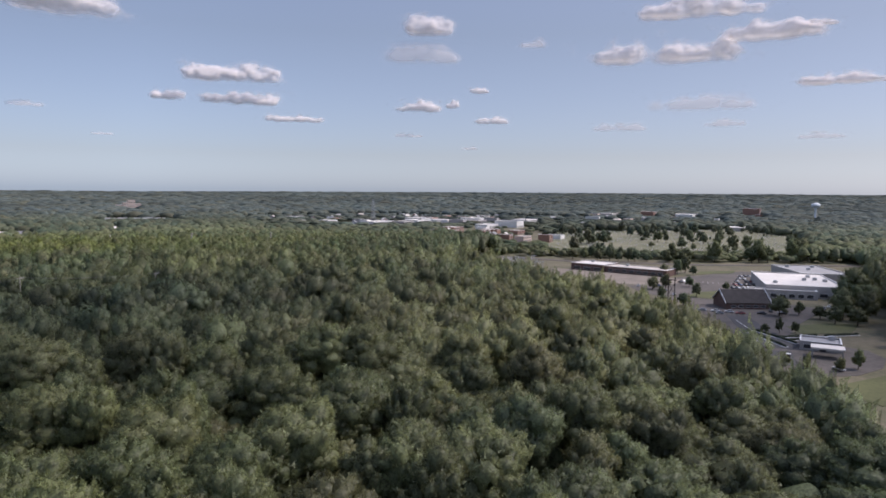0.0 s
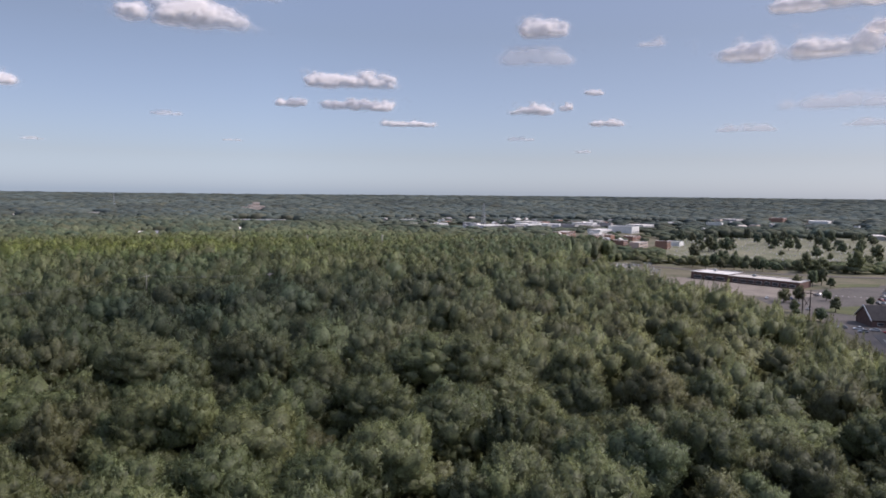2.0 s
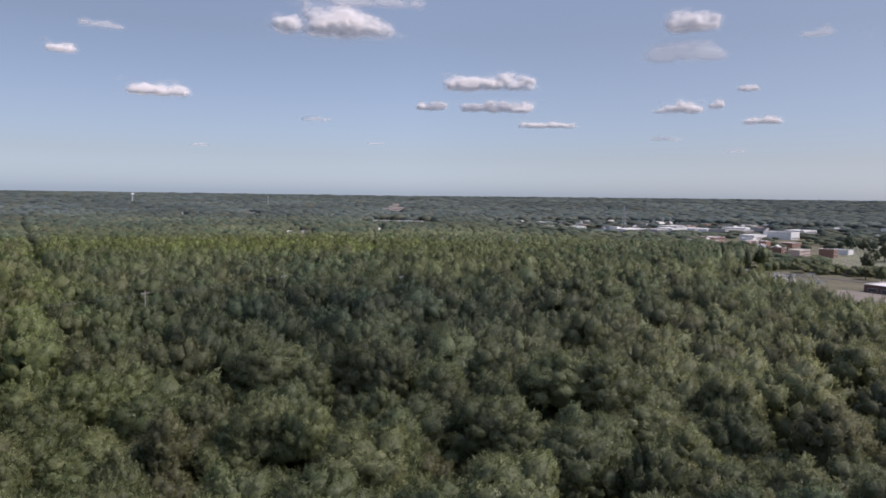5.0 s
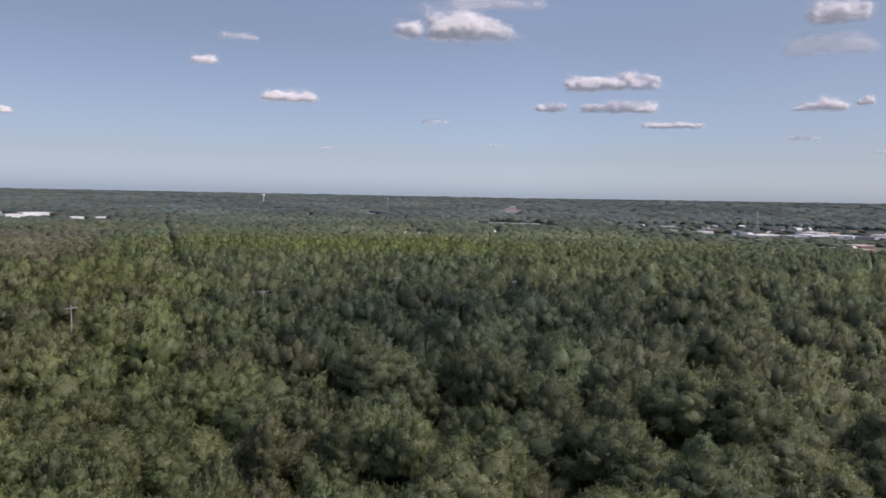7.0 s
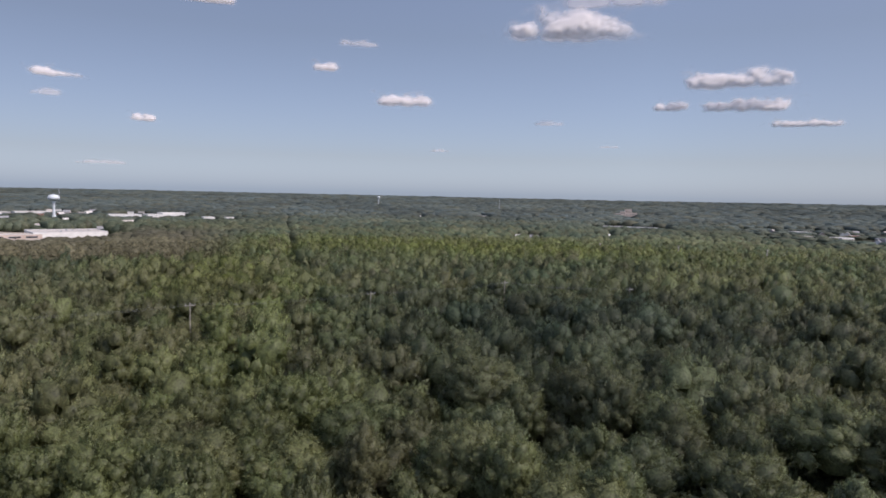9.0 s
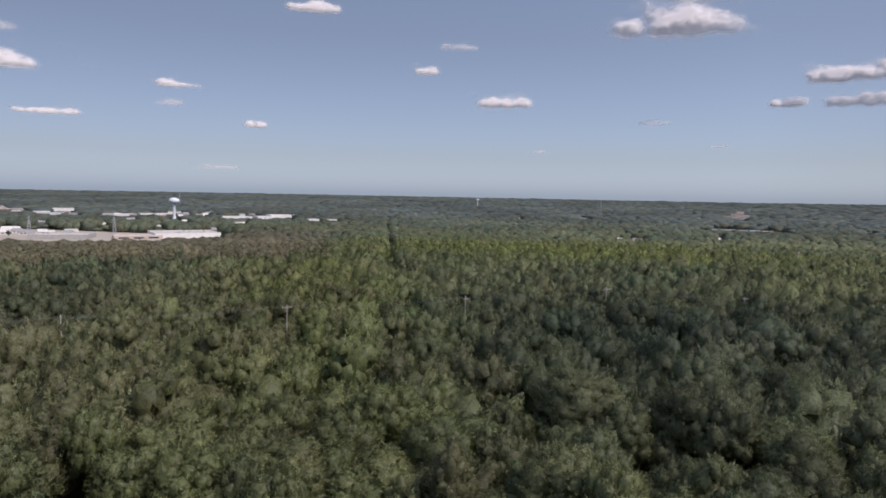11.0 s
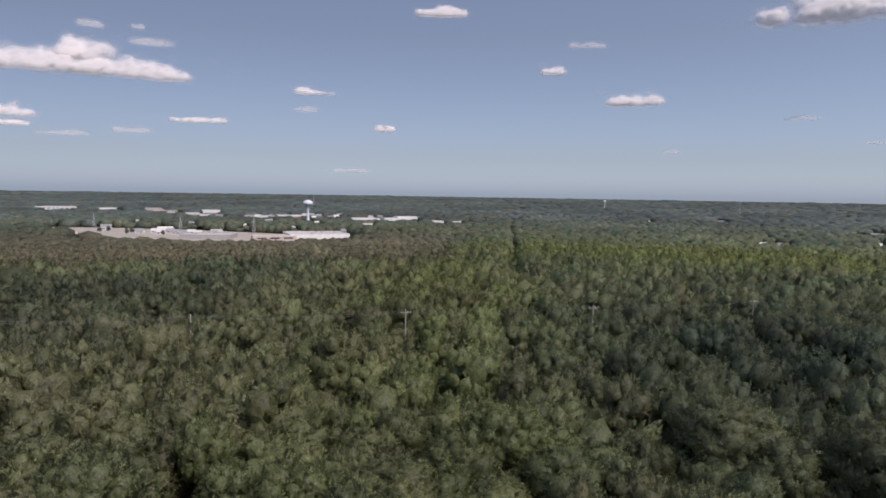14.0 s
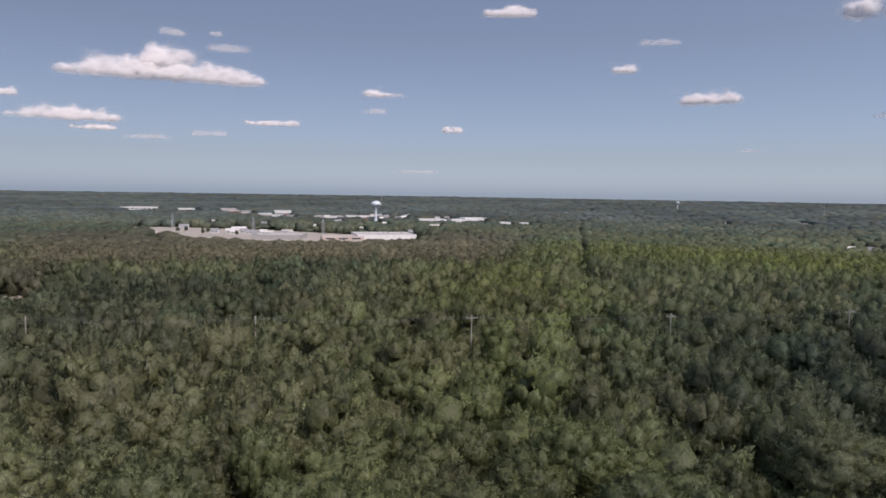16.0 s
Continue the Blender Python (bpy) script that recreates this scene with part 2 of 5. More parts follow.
# ---- mesh helpers ----
def mesh_of(name, verts, faces, mat, smooth=False, colours=None, normals=None, sprays=None):
    """A mesh from arrays of corners and triangles."""
    v, f = np.asarray(verts, dtype=np.float32), np.asarray(faces, dtype=np.int32)
    me = bpy.data.meshes.new(name)
    me.vertices.add(len(v))
    me.vertices.foreach_set("co", v.ravel())
    k = f.shape[1]
    me.loops.add(f.size)
    me.loops.foreach_set("vertex_index", f.ravel())
    me.polygons.add(len(f))
    me.polygons.foreach_set("loop_start", np.arange(0, f.size, k, dtype=np.int32))
    if colours is not None:
        at = me.attributes.new("leaf_colour", "FLOAT_COLOR", "POINT")
        at.data.foreach_set("color", np.asarray(colours, dtype=np.float32).ravel())
    me.update(calc_edges=True)
    me.polygons.foreach_set("use_smooth", np.full(len(f), smooth or normals is not None))
    if normals is not None:
        me.normals_split_custom_set_from_vertices(np.asarray(normals, dtype=np.float32))
    me.materials.append(mat)
    if sprays is not None:
        me.materials.append(sprays[0])
        me.polygons.foreach_set("material_index", np.asarray(sprays[1], dtype=np.int32))
    return me


def part(name, bm, mat, parent=None, label="", smooth=False):
    me = bpy.data.meshes.new(name)
    bmesh.ops.recalc_face_normals(bm, faces=bm.faces)
    bm.to_mesh(me)
    bm.free()
    for p in me.polygons:
        p.use_smooth = smooth
    me.materials.append(mat)
    ob = new(name, me)
    ob.parent = parent
    if label:
        tagged(ob, label)
    return ob


def thing(name, at, turn=0.0, label="", category="", group="", kind=""):
    ob = new(name)
    ob.matrix_world = pose(at[0], at[1], at[2] if len(at) > 2 else 0, 0, 0, turn)
    ob.empty_display_size = 0.5
    return tagged(ob, label, category, group, kind)


def box(bm, x0, y0, z0, x1, y1, z1):
    v = [bm.verts.new((x, y, z)) for z in (z0, z1) for x, y in ((x0, y0), (x1, y0), (x1, y1), (x0, y1))]
    for q in ((0, 3, 2, 1), (4, 5, 6, 7), (0, 1, 5, 4), (1, 2, 6, 5), (2, 3, 7, 6), (3, 0, 4, 7)):
        bm.faces.new([v[i] for i in q])
    return bm


def boxed(*b, bevel=0.0):
    bm = box(bmesh.new(), *b)
    if bevel:
        bmesh.ops.bevel(bm, geom=bm.edges[:], offset=bevel, segments=2, affect="EDGES")
    return bm


def rod(bm, a, b, r0, r1, n=8):
    """A tapered round bar from a to b."""
    a, b = Vector(a), Vector(b)
    q = (b - a).to_track_quat("Z", "Y")
    rings = []
    for p, r in ((a, r0), (b, r1)):
        rings.append([bm.verts.new(p + q @ Vector((math.cos(6.2832 * i / n) * r, math.sin(6.2832 * i / n) * r, 0))) for i in range(n)])
    for i in range(n):
        bm.faces.new((rings[0][i], rings[0][(i + 1) % n], rings[1][(i + 1) % n], rings[1][i]))
    bm.faces.new(rings[0][::-1])
    bm.faces.new(rings[1])
    return bm


def sheet(name, outline, z, mat, label, category="ground", kind="structure", thick=0.12):
    """A flat area with a low edge, laid on the ground."""
    bm = bmesh.new()
    top = [bm.verts.new((x, y, z)) for x, y in outline]
    low = [bm.verts.new((x, y, z - thick)) for x, y in outline]
    bm.faces.new(top)
    n = len(top)
    for i in range(n):
        bm.faces.new((top[i], low[i], low[(i + 1) % n], top[(i + 1) % n]))
    bmesh.ops.triangulate(bm, faces=[f for f in bm.faces if len(f.verts) > 4])
    return tagged(part(name, bm, mat), label, category, kind=kind)


def band(name, line, width, z, mat, label, category="road"):
    """A road of even width along a line."""
    left, right = [], []
    for i, p in enumerate(line):
        a, b = Vector(line[max(i - 1, 0)]), Vector(line[min(i + 1, len(line) - 1)])
        d = (b - a).normalized()
        s = Vector((-d.y, d.x)) * width / 2
        left.append(Vector(p) + s)
        right.append(Vector(p) - s)
    return sheet(name, [tuple(p) for p in left + right[::-1]], z, mat, label, category)


# ---- ground ----
def ground_height(x, y):
    """Level near by, rising gently toward the horizon."""
    r = np.hypot(x, y)
    k = np.clip((r - 1700) / 3200, 0, 1)
    east = np.clip(x / np.maximum(r, 1.0) - 0.12, 0, 0.8)
    return (24.0 + 34.0 * east) * k * k * (3 - 2 * k)


def make_ground():
    radii = [0, 60, 150, 300, 500, 800, 1200, 1700, 2000, 2300, 2600, 2900, 3200, 3500, 3800, 4100, 4400, 4700, 4930]
    n, verts, faces = 96, [(0, 0, 0)], []
    for r in radii[1:]:
        for i in range(n):
            a = 2 * math.pi * i / n
            x, y = r * math.sin(a), r * math.cos(a)
            verts.append((x, y, float(ground_height(x, y))))
    for i in range(n):
        faces.append((0, 1 + (i + 1) % n, 1 + i))
    for k in range(len(radii) - 2):
        for i in range(n):
            a, b = 1 + k * n + i, 1 + k * n + (i + 1) % n
            faces += [(a, b, b + n), (a, b + n, a + n)]
    tagged(new("ground", mesh_of("ground", verts, faces, SOIL, True)), "level grassy forest floor reaching the horizon", "ground", kind="structure")


make_ground()

# clearings: outlines in which no forest grows, and zones where it is thin and low
RETAIL = [(96, 16), (112, 28), (123, 49), (146, 77), (166, 108), (178, 134), (184, 160), (190, 181), (200, 222), (258, 368), (300, 440),
          (372, 482), (440, 425), (500, 350), (612, 268), (530, 222), (440, 180), (385, 150), (352, 128), (305, 102), (276, 78), (240, 54), (190, 18), (130, -8), (104, -4)]
CEMETERY = [(440, 470), (520, 580), (700, 745), (1025, 645), (905, 480), (720, 365), (645, 318), (560, 362), (500, 415)]
DEPOT = [(-440, 680), (-465, 595), (-490, 540), (-560, 510), (-640, 515), (-790, 535), (-985, 665), (-915, 716), (-745, 760), (-560, 765), (-452, 765)]
GLADE = [(-352, 200), (-372, 190), (-392, 197), (-396, 212), (-374, 220), (-352, 214)]
TOWN = [(430, 520), (470, 640), (330, 700), (300, 900), (380, 1350), (700, 1420), (1100, 1080), (950, 860), (700, 745), (520, 580)]
SHEDS = [(470, 985), (480, 1110), (560, 1130), (700, 1160), (860, 1080), (940, 960), (840, 930), (700, 960), (600, 990)]
FLATS = [(470, 560), (500, 690), (530, 800), (640, 880), (740, 860), (680, 760), (620, 660), (560, 560)]
CLEAR_SPOTS = []


def clear(x, y, r, turn=0.0, w=0.0, d=0.0):
    """A building's own clearing; the woods are low on its near side."""
    c = pose(x, y, 0, 0, 0, turn) @ Vector((w / 2, d / 2, 0))
    CLEAR_SPOTS.append((c.x, c.y, r))


def inside(poly, x, y):
    hit = np.zeros(x.shape, bool)
    for (x0, y0), (x1, y1) in zip(poly, poly[1:] + poly[:1]):
        cross = (y0 > y) != (y1 > y)
        hit ^= cross & (x < (x1 - x0) * (y - y0) / ((y1 - y0) or 1e-9) + x0)
    return hit


CUT_A, CUT_B = (-95.0, 290.0), (-505.0, 1405.0)      # the line cut through the forest for the road


# ---- buildings ----
def window_row(parent, x0, x1, n, y, z0, z1, face=-1, mat=None):
    """Framed windows side by side along a wall that faces -Y (or +Y)."""
    step = (x1 - x0) / n
    for i in range(n):
        a, b = x0 + step * (i + 0.14), x0 + step * (i + 0.86)
        w = part("window", boxed(a, y - 0.06, z0, b, y + 0.06, z1), TRIM, parent, "pale framed shop window")
        part("pane", boxed(a + 0.15, y + face * 0.09 - 0.03, z0 + 0.15, b - 0.15, y + face * 0.09 + 0.03, z1 - 0.15), mat or GLASS, w, "dark glass pane")


def flat_building(name, at, turn, w, d, h, wall, roof, label, windows=0, units=0, parapet=0.5, door=False, group="", side_windows=0, storeys=1, space=None):
    """A flat-roofed block: w along local x, d along local y, its front at y = 0."""
    b = thing(name, at, turn, label, "building", group)
    t = 0.35
    part("wall", boxed(0, 0, 0, w, t, h), wall, b)
    part("wall", boxed(0, d - t, 0, w, d, h), wall, b)
    part("wall", boxed(0, t, 0, t, d - t, h), wall, b)
    part("wall", boxed(w - t, t, 0, w, d - t, h), wall, b)
    part("roof", boxed(t, t, h - parapet - 0.3, w - t, d - t, h - parapet), roof, b)
    cap = bmesh.new()
    for q in ((-0.1, -0.1, w + 0.1, t + 0.1), (-0.1, d - t - 0.1, w + 0.1, d + 0.1), (-0.1, t + 0.1, t + 0.1, d - t - 0.1), (w - t - 0.1, t + 0.1, w + 0.1, d - t - 0.1)):
        box(cap, q[0], q[1], h, q[2], q[3], h + 0.15)
    part("parapet_cap", cap, TRIM, b, "pale metal parapet cap")
    sh = h / storeys
    for k in range(storeys):
        if windows:
            window_row(b, w * 0.04, w * 0.96, windows, 0, k * sh + 0.8, k * sh + min(sh * 0.72, 3.0))
    if door:
        dr = part("door", boxed(w * 0.49, -0.1, 0, w * 0.49 + 2, 0.08, 2.4), GLASS, b, "dark glazed entrance door")
        part("frame", boxed(w * 0.49 - 0.15, -0.14, 2.4, w * 0.49 + 2.15, 0.1, 2.6), TRIM, dr)
    rnd = random.Random(name + str(at))
    for i in range(units):
        x, y = rnd.uniform(0.12, 0.85) * w, rnd.uniform(0.15, 0.8) * d
        u = part("roof_unit", boxed(x, y, h - parapet, x + 2.4, y + 1.8, h - parapet + 1.5, bevel=0.08), STEEL, b, "grey rooftop air handler")
        part("fan_cowl", rod(bmesh.new(), (x + 1.2, y + 0.9, h - parapet + 1.5), (x + 1.2, y + 0.9, h - parapet + 1.75), 0.6, 0.6, 10), STEEL, u)
    clear(at[0], at[1], space or math.hypot(w, d) * 0.5 + 4, turn, w, d)
    return b


def gable_building(name, at, turn, w, d, h, rise, wall, roof, label, windows=2, group="", clearing=True):
    """A ridge-roofed building with its ridge along local x."""
    b = thing(name, at, turn, label, "building", group)
    t = 0.3
    part("wall", boxed(0, 0, 0, w, t, h), wall, b)
    part("wall", boxed(0, d - t, 0, w, d, h), wall, b)
    for x in (0, w - t):
        bm = bmesh.new()
        pts = [(t, 0), (d - t, 0), (d - t, h), (d / 2, h + rise * 0.96), (t, h)]
        f = [bm.verts.new((x, y, z)) for y, z in pts]
        g = [bm.verts.new((x + t, y, z)) for y, z in pts]
        bm.faces.new(f[::-1])
        bm.faces.new(g)
        for i in range(5):
            bm.faces.new((f[i], f[(i + 1) % 5], g[(i + 1) % 5], g[i]))
        part("gable_wall", bm, wall, b)
    for s in (0, 1):
        bm = bmesh.new()
        y0, y1 = (-0.6, d / 2) if s == 0 else (d + 0.6, d / 2)
        z0 = h - 0.6 * rise / (d / 2)
        v = [bm.verts.new(p) for p in ((-0.5, y0, z0), (w + 0.5, y0, z0), (w + 0.5, y1, h + rise), (-0.5, y1, h + rise),
                                       (-0.5, y0, z0 + 0.2), (w + 0.5, y0, z0 + 0.2), (w + 0.5, y1, h + rise + 0.2), (-0.5, y1, h + rise + 0.2))]
        for q in ((0, 3, 2, 1), (4, 5, 6, 7), (0, 1, 5, 4), (1, 2, 6, 5), (2, 3, 7, 6), (3, 0, 4, 7)):
            bm.faces.new([v[i] for i in q])
        part("roof_slope", bm, roof, b)
    if windows:
        window_row(b, w * 0.08, w * 0.92, windows, 0, 0.9, min(h - 0.5, 2.3))
    if clearing:
        clear(at[0], at[1], math.hypot(w, d) * 0.5 + 4, turn, w, d)
    return b


def heading(dx, dy):
    """The turn that lays local x along the direction (dx, dy)."""
    return math.degrees(math.atan2(dy, dx))


def ico(sub):
    bm = bmesh.new()
    bmesh.ops.create_icosphere(bm, subdivisions=sub, radius=1)
    v = np.array([p.co[:] for p in bm.verts])
    f = np.array([[q.index for q in p.verts] for p in bm.faces])
    bm.free()
    return v, f


ICO0, ICO1, ICO2 = ico(1), ico(2), ico(3)


def lumpy(unit, seed, amount, freq):
    """A unit ball pushed in and out by noise."""
    v = unit[0].copy()
    for i in range(len(v)):
        p = Vector(v[i]) * freq + Vector((seed * 7.3, seed * 3.1, seed * 1.7))
        v[i] *= 1 + amount * noise.fractal(p, 0.8, 2.1, 3)
    return v, unit[1]


# shops beside the forest
U = heading(22, -65)
flat_building("shop_row", (363, 360), U, 27, 26, 5.2, BRICK, ROOF_WHITE, "brown brick shop row with bright white membrane roof", windows=3, units=1, door=True, parapet=0.35)
flat_building("shop_row", (372.5, 334), U, 47, 20, 4.6, BRICK, ROOF_TAN, "low brown brick shop row with dull tan roof and pale shopfronts", windows=8, units=1, parapet=0.3)
S = heading(24, -30)
flat_building("store", (367, 203), S, 42, 70, 7.0, STUCCO, ROOF_WHITE, "large grey-walled store with bright white flat roof", windows=6, units=5, parapet=0.5, door=True)
flat_building("store_wing", (397, 174), S, 14, 34, 6.0, STUCCO, ROOF_WHITE, "grey store wing with white flat roof", windows=2, units=2)
flat_building("shop", (355, 206), S, 36, 8, 5.0, STUCCO, ROOF_WHITE, "projecting pale store front with white flat roof", windows=7, door=True)
flat_building("warehouse", (449, 226), heading(23, -19), 32, 58, 6.0, STUCCO, ROOF_GREY, "plain grey warehouse with flat grey roof", units=3)
diner = gable_building("restaurant", (306, 187), heading(0.85, -0.53), 23, 16, 3.6, 5.6, BRICK, SHINGLE, "brown brick restaurant with steep dark shingle roof and white bargeboards", windows=5)
for ex in (-0.6, 23.6):
    for ey in (-0.7, 16.7):
        part("bargeboard", rod(bmesh.new(), (ex, ey, 3.3), (ex, 8, 9.35), 0.3, 0.3, 4), TRIM, diner, "white painted bargeboard")
flat_building("bank", (249, 117), heading(6, -11), 14, 12, 3.6, STUCCO, ROOF_GREY, "small grey-walled bank with flat grey roof", windows=3, units=1, door=True)
cn = thing("drive_through_canopy", (240, 108), heading(6, -11), "low white drive-through canopy on posts", "canopy")
part("roof", boxed(0, 0, 3.4, 11, 7, 4.0, bevel=0.06), ROOF_WHITE, cn)
for px, py in ((0.6, 0.6), (10.4, 0.6), (0.6, 6.4), (10.4, 6.4)):
    part("post", rod(bmesh.new(), (px, py, 0), (px, py, 3.4), 0.15, 0.15), STEEL, cn)

# paved and mown areas
sheet("town_ground", SHEDS, 0.06, OLD_ASPHALT, "worn asphalt between the town sheds", "yard")
sheet("town_ground", FLATS, 0.06, VERGE, "worn grass and paving between the brick blocks", "yard")
sheet("meadow", [(300, 440), (330, 520), (470, 640), (560, 900), (760, 1080), (1080, 1000), (1150, 640), (900, 330), (660, 210), (600, 190)], 0.03, DRY_GRASS, "dry grass between the town and the road", "grass")
sheet("retail_grounds", [(60 + 60, 30), (168, 95), (200, 150), (205, 190), (240, 300), (300, 425), (372, 475), (440, 420), (500, 345), (620, 258), (600, 190), (480, 95), (300, 20), (150, -20)], 0.05, VERGE,
      "worn dry grass verge round the shops", "grass")
sheet("parking_lot", [(300, 205), (318, 255), (330, 275), (352, 268), (372, 285), (470, 285), (480, 262), (430, 235), (395, 232), (352, 206), (345, 190)], 0.12, OLD_ASPHALT, "wide pale worn asphalt parking lot", "parking lot")
sheet("shop_yard", [(352, 372), (360, 366), (392, 268), (345, 262), (322, 300), (330, 345)], 0.13, CONCRETE, "pale worn tan yard before the shop row", "yard")
sheet("gravel_lot", [(312, 380), (330, 362), (350, 385), (378, 455), (352, 446), (330, 420)], 0.14, GRAVEL, "pale gravel lot beside the substation", "lot")
sheet("bank_drive", [(205, 108), (237, 138), (272, 164), (296, 205), (345, 192), (352, 160), (300, 145), (272, 134), (268, 118), (270, 102), (262, 92), (246, 86), (228, 86), (208, 96)], 0.15, OLD_ASPHALT,
      "pale asphalt drive looping round the bank", "driveway")
sheet("bank_lane", [(238, 134), (262, 150), (290, 176), (297, 170), (272, 142), (258, 122), (246, 118)], 0.2, ASPHALT, "dark asphalt drive-through lane", "lane")
sheet("bank_lot", [(234, 124), (243, 117), (225, 104), (214, 108), (217, 115)], 0.22, ASPHALT, "dark asphalt lot before the bank", "parking lot")


def planted_island(x0, y0, x1, y1, w):
    """A raised white kerb round a clipped dark hedge."""
    L = math.hypot(x1 - x0, y1 - y0)
    t = thing("planted_island", ((x0 + x1) / 2, (y0 + y1) / 2), heading(x1 - x0, y1 - y0), "long planted island with pale kerb and dark hedge", "traffic island", "drive islands")
    part("kerb", boxed(-L / 2, -w / 2, 0, L / 2, w / 2, 0.32, bevel=0.06), PAINT_LINE, t)
    n = max(3, int(L / 1.5))
    r = np.random.RandomState(int(x0 + y1))
    V, F = [], []
    for i in range(n):
        v, f = lumpy(ICO1, i + int(x0), 0.35, 1.7)
        F.append(f + i * len(v))
        V.append(v * (1.1, w * 0.26, 0.6 * r.uniform(0.8, 1.3)) + ((i + 0.5) / n * (L - 1) - L / 2 + 0.5, 0, 0.6))
    hedge = new("hedge", mesh_of("hedge", np.concatenate(V), np.concatenate(F), LEAF_NEAR, True))
    hedge.parent, hedge.color = t, (0.045, 0.06, 0.035, 1)


def teller_kiosk(x, y):
    t = thing("teller_kiosk", (x, y), 30, "dark boxy kiosk beside the drive lane", "kiosk", "kiosks")
    part("body", boxed(-0.7, -0.6, 0.1, 0.7, 0.6, 2.3, bevel=0.05), DARK_WOOD, t)
    part("cap", boxed(-0.85, -0.75, 2.3, 0.85, 0.75, 2.5, bevel=0.04), TRIM, t)
    part("screen", boxed(-0.45, -0.66, 1.0, 0.45, -0.61, 1.8), GLASS, t)


for line in ((262.8, 148.2, 247.8, 121.5, 2.2), (267.1, 147, 257.4, 122.5, 2.0), (261.5, 133.2, 279.5, 126.2, 1.8), (258.8, 128.2, 273, 122.6, 1.6), (281, 124.6, 297.6, 118.4, 1.8)):
    planted_island(*line)
for x, y in ((238.4, 128), (240, 124.8), (229, 110)):
    teller_kiosk(x, y)
sheet("lawn", [(279, 132), (288, 145), (314, 139), (322, 130), (299, 122)], 0.2, LAWN, "mown green lawn beside the drive", "lawn")
sheet("lawn", [(322, 226), (345, 232), (372, 228), (350, 208), (333, 204)], 0.2, LAWN, "mown green lawn in the parking lot", "lawn")
sheet("lawn", [(205, 84), (228, 82), (246, 80), (246, 68), (225, 62), (200, 66)], 0.2, LAWN, "bright green lawn beside the drive", "lawn")
sheet("lawn", [(420, 290), (440, 300), (470, 290), (452, 280)], 0.2, LAWN, "mown green lawn beyond the parking lot", "lawn")
band("road", [(330, 500), (381, 458), (404, 404), (484, 327), (612, 250), (760, 180)], 9, 0.25, OLD_ASPHALT, "pale two-lane road past the shops")
for k in range(9):
    x, y = 248 + k * 4.2, 128 + k * 4.6
    tagged(part("lane_line", boxed(-3, -0.12, 0, 3, 0.12, 0.03), PAINT_LINE), "white painted line on the drive", "road marking", "lane lines", "structure").matrix_world = pose(x, y, 0.2, 0, 0, 44)
for k in range(14):
    tagged(part("stall_line", boxed(-2.6, -0.1, 0, 2.6, 0.1, 0.03), PAINT_LINE), "white parking stall line", "road marking", "stall lines", "structure").matrix_world = pose(385 + k * 2.2, 262 - k * 2.4, 0.125, 0, 0, 35)
sheet("cemetery", CEMETERY, 0.1, DRY_GRASS, "dry pale grass of a wide cemetery", "cemetery")
sheet("depot_yard", DEPOT, 0.1, GRAVEL, "pale bare gravel yard of a depot", "yard")
sheet("glade", GLADE, 0.1, GRAVEL, "pale bare ground in a forest glade", "clearing")
band("road", [CUT_A, (-300, 846), CUT_B], 7, 0.1, OLD_ASPHALT, "straight grey road cut through the forest")

# the town beyond the cemetery
def town_block(x, y, w, d, h, wall, roof, label, turn=28, **k):
    flat_building("town_building", (x, y), turn, w, d, h, wall, roof, label, group="town buildings", **k)


town_block(492, 597, 12, 14, 9, RED_BRICK, ROOF_TAN, "three-storey red brick block", windows=4, storeys=3)
town_block(508, 590, 26, 12, 7, PINK_WALL, ROOF_TAN, "buff brick block with flat roof", windows=6, storeys=2)
town_block(534, 574, 12, 14, 9, RED_BRICK, ROOF_TAN, "three-storey red brick block", windows=4, storeys=3)
town_block(545, 790, 30, 20, 7, RED_BRICK, ROOF_WHITE, "red brick block with white roof", windows=6, storeys=2)
town_block(520, 760, 36, 16, 4, RED_BRICK, ROOF_TAN, "low red brick block", windows=6)
town_block(566, 735, 34, 15, 6, PINK_WALL, ROOF_TAN, "buff brick block with flat roof", windows=7, storeys=2)
town_block(590, 700, 26, 14, 6, RED_BRICK, ROOF_TAN, "red brick block with tan roof", windows=5, storeys=2)
town_block(650, 850, 48, 22, 6, WHITE_WALL, ROOF_WHITE, "grey hall with a white flat roof", windows=6)
town_block(705, 842, 30, 40, 11, WHITE_WALL, ROOF_GREY, "tall grey hall with pale end wall", windows=3)
town_block(856, 995, 58, 33, 5, WHITE_WALL, ROOF_WHITE, "long grey hall with white roof", windows=9)
town_block(640, 1050, 48, 33, 5, WHITE_WALL, ROOF_WHITE, "pale shed with white flat roof", windows=6)
town_block(700, 1040, 40, 44, 5, WHITE_WALL, ROOF_WHITE, "pale shed with white flat roof", windows=6)
town_block(750, 1010, 37, 55, 4.3, STUCCO, ROOF_TAN, "grey shed with tan flat roof", windows=6)
town_block(690, 1110, 56, 44, 5.8, WHITE_WALL, ROOF_TAN, "long white shed with tan roof", windows=6)
town_block(790, 1060, 48, 44, 5.8, WHITE_WALL, ROOF_WHITE, "pale shed with white flat roof", windows=6)
town_block(545, 1040, 64, 29, 4.3, WHITE_WALL, ROOF_WHITE, "long low white-roofed shed", windows=8)
town_block(600, 1030, 32, 26, 4.3, STUCCO, ROOF_TAN, "low shed with tan flat roof", windows=4)
town_block(494, 1285, 24, 26, 5, WHITE_WALL, ROOF_WHITE, "small white building among town trees", windows=3)
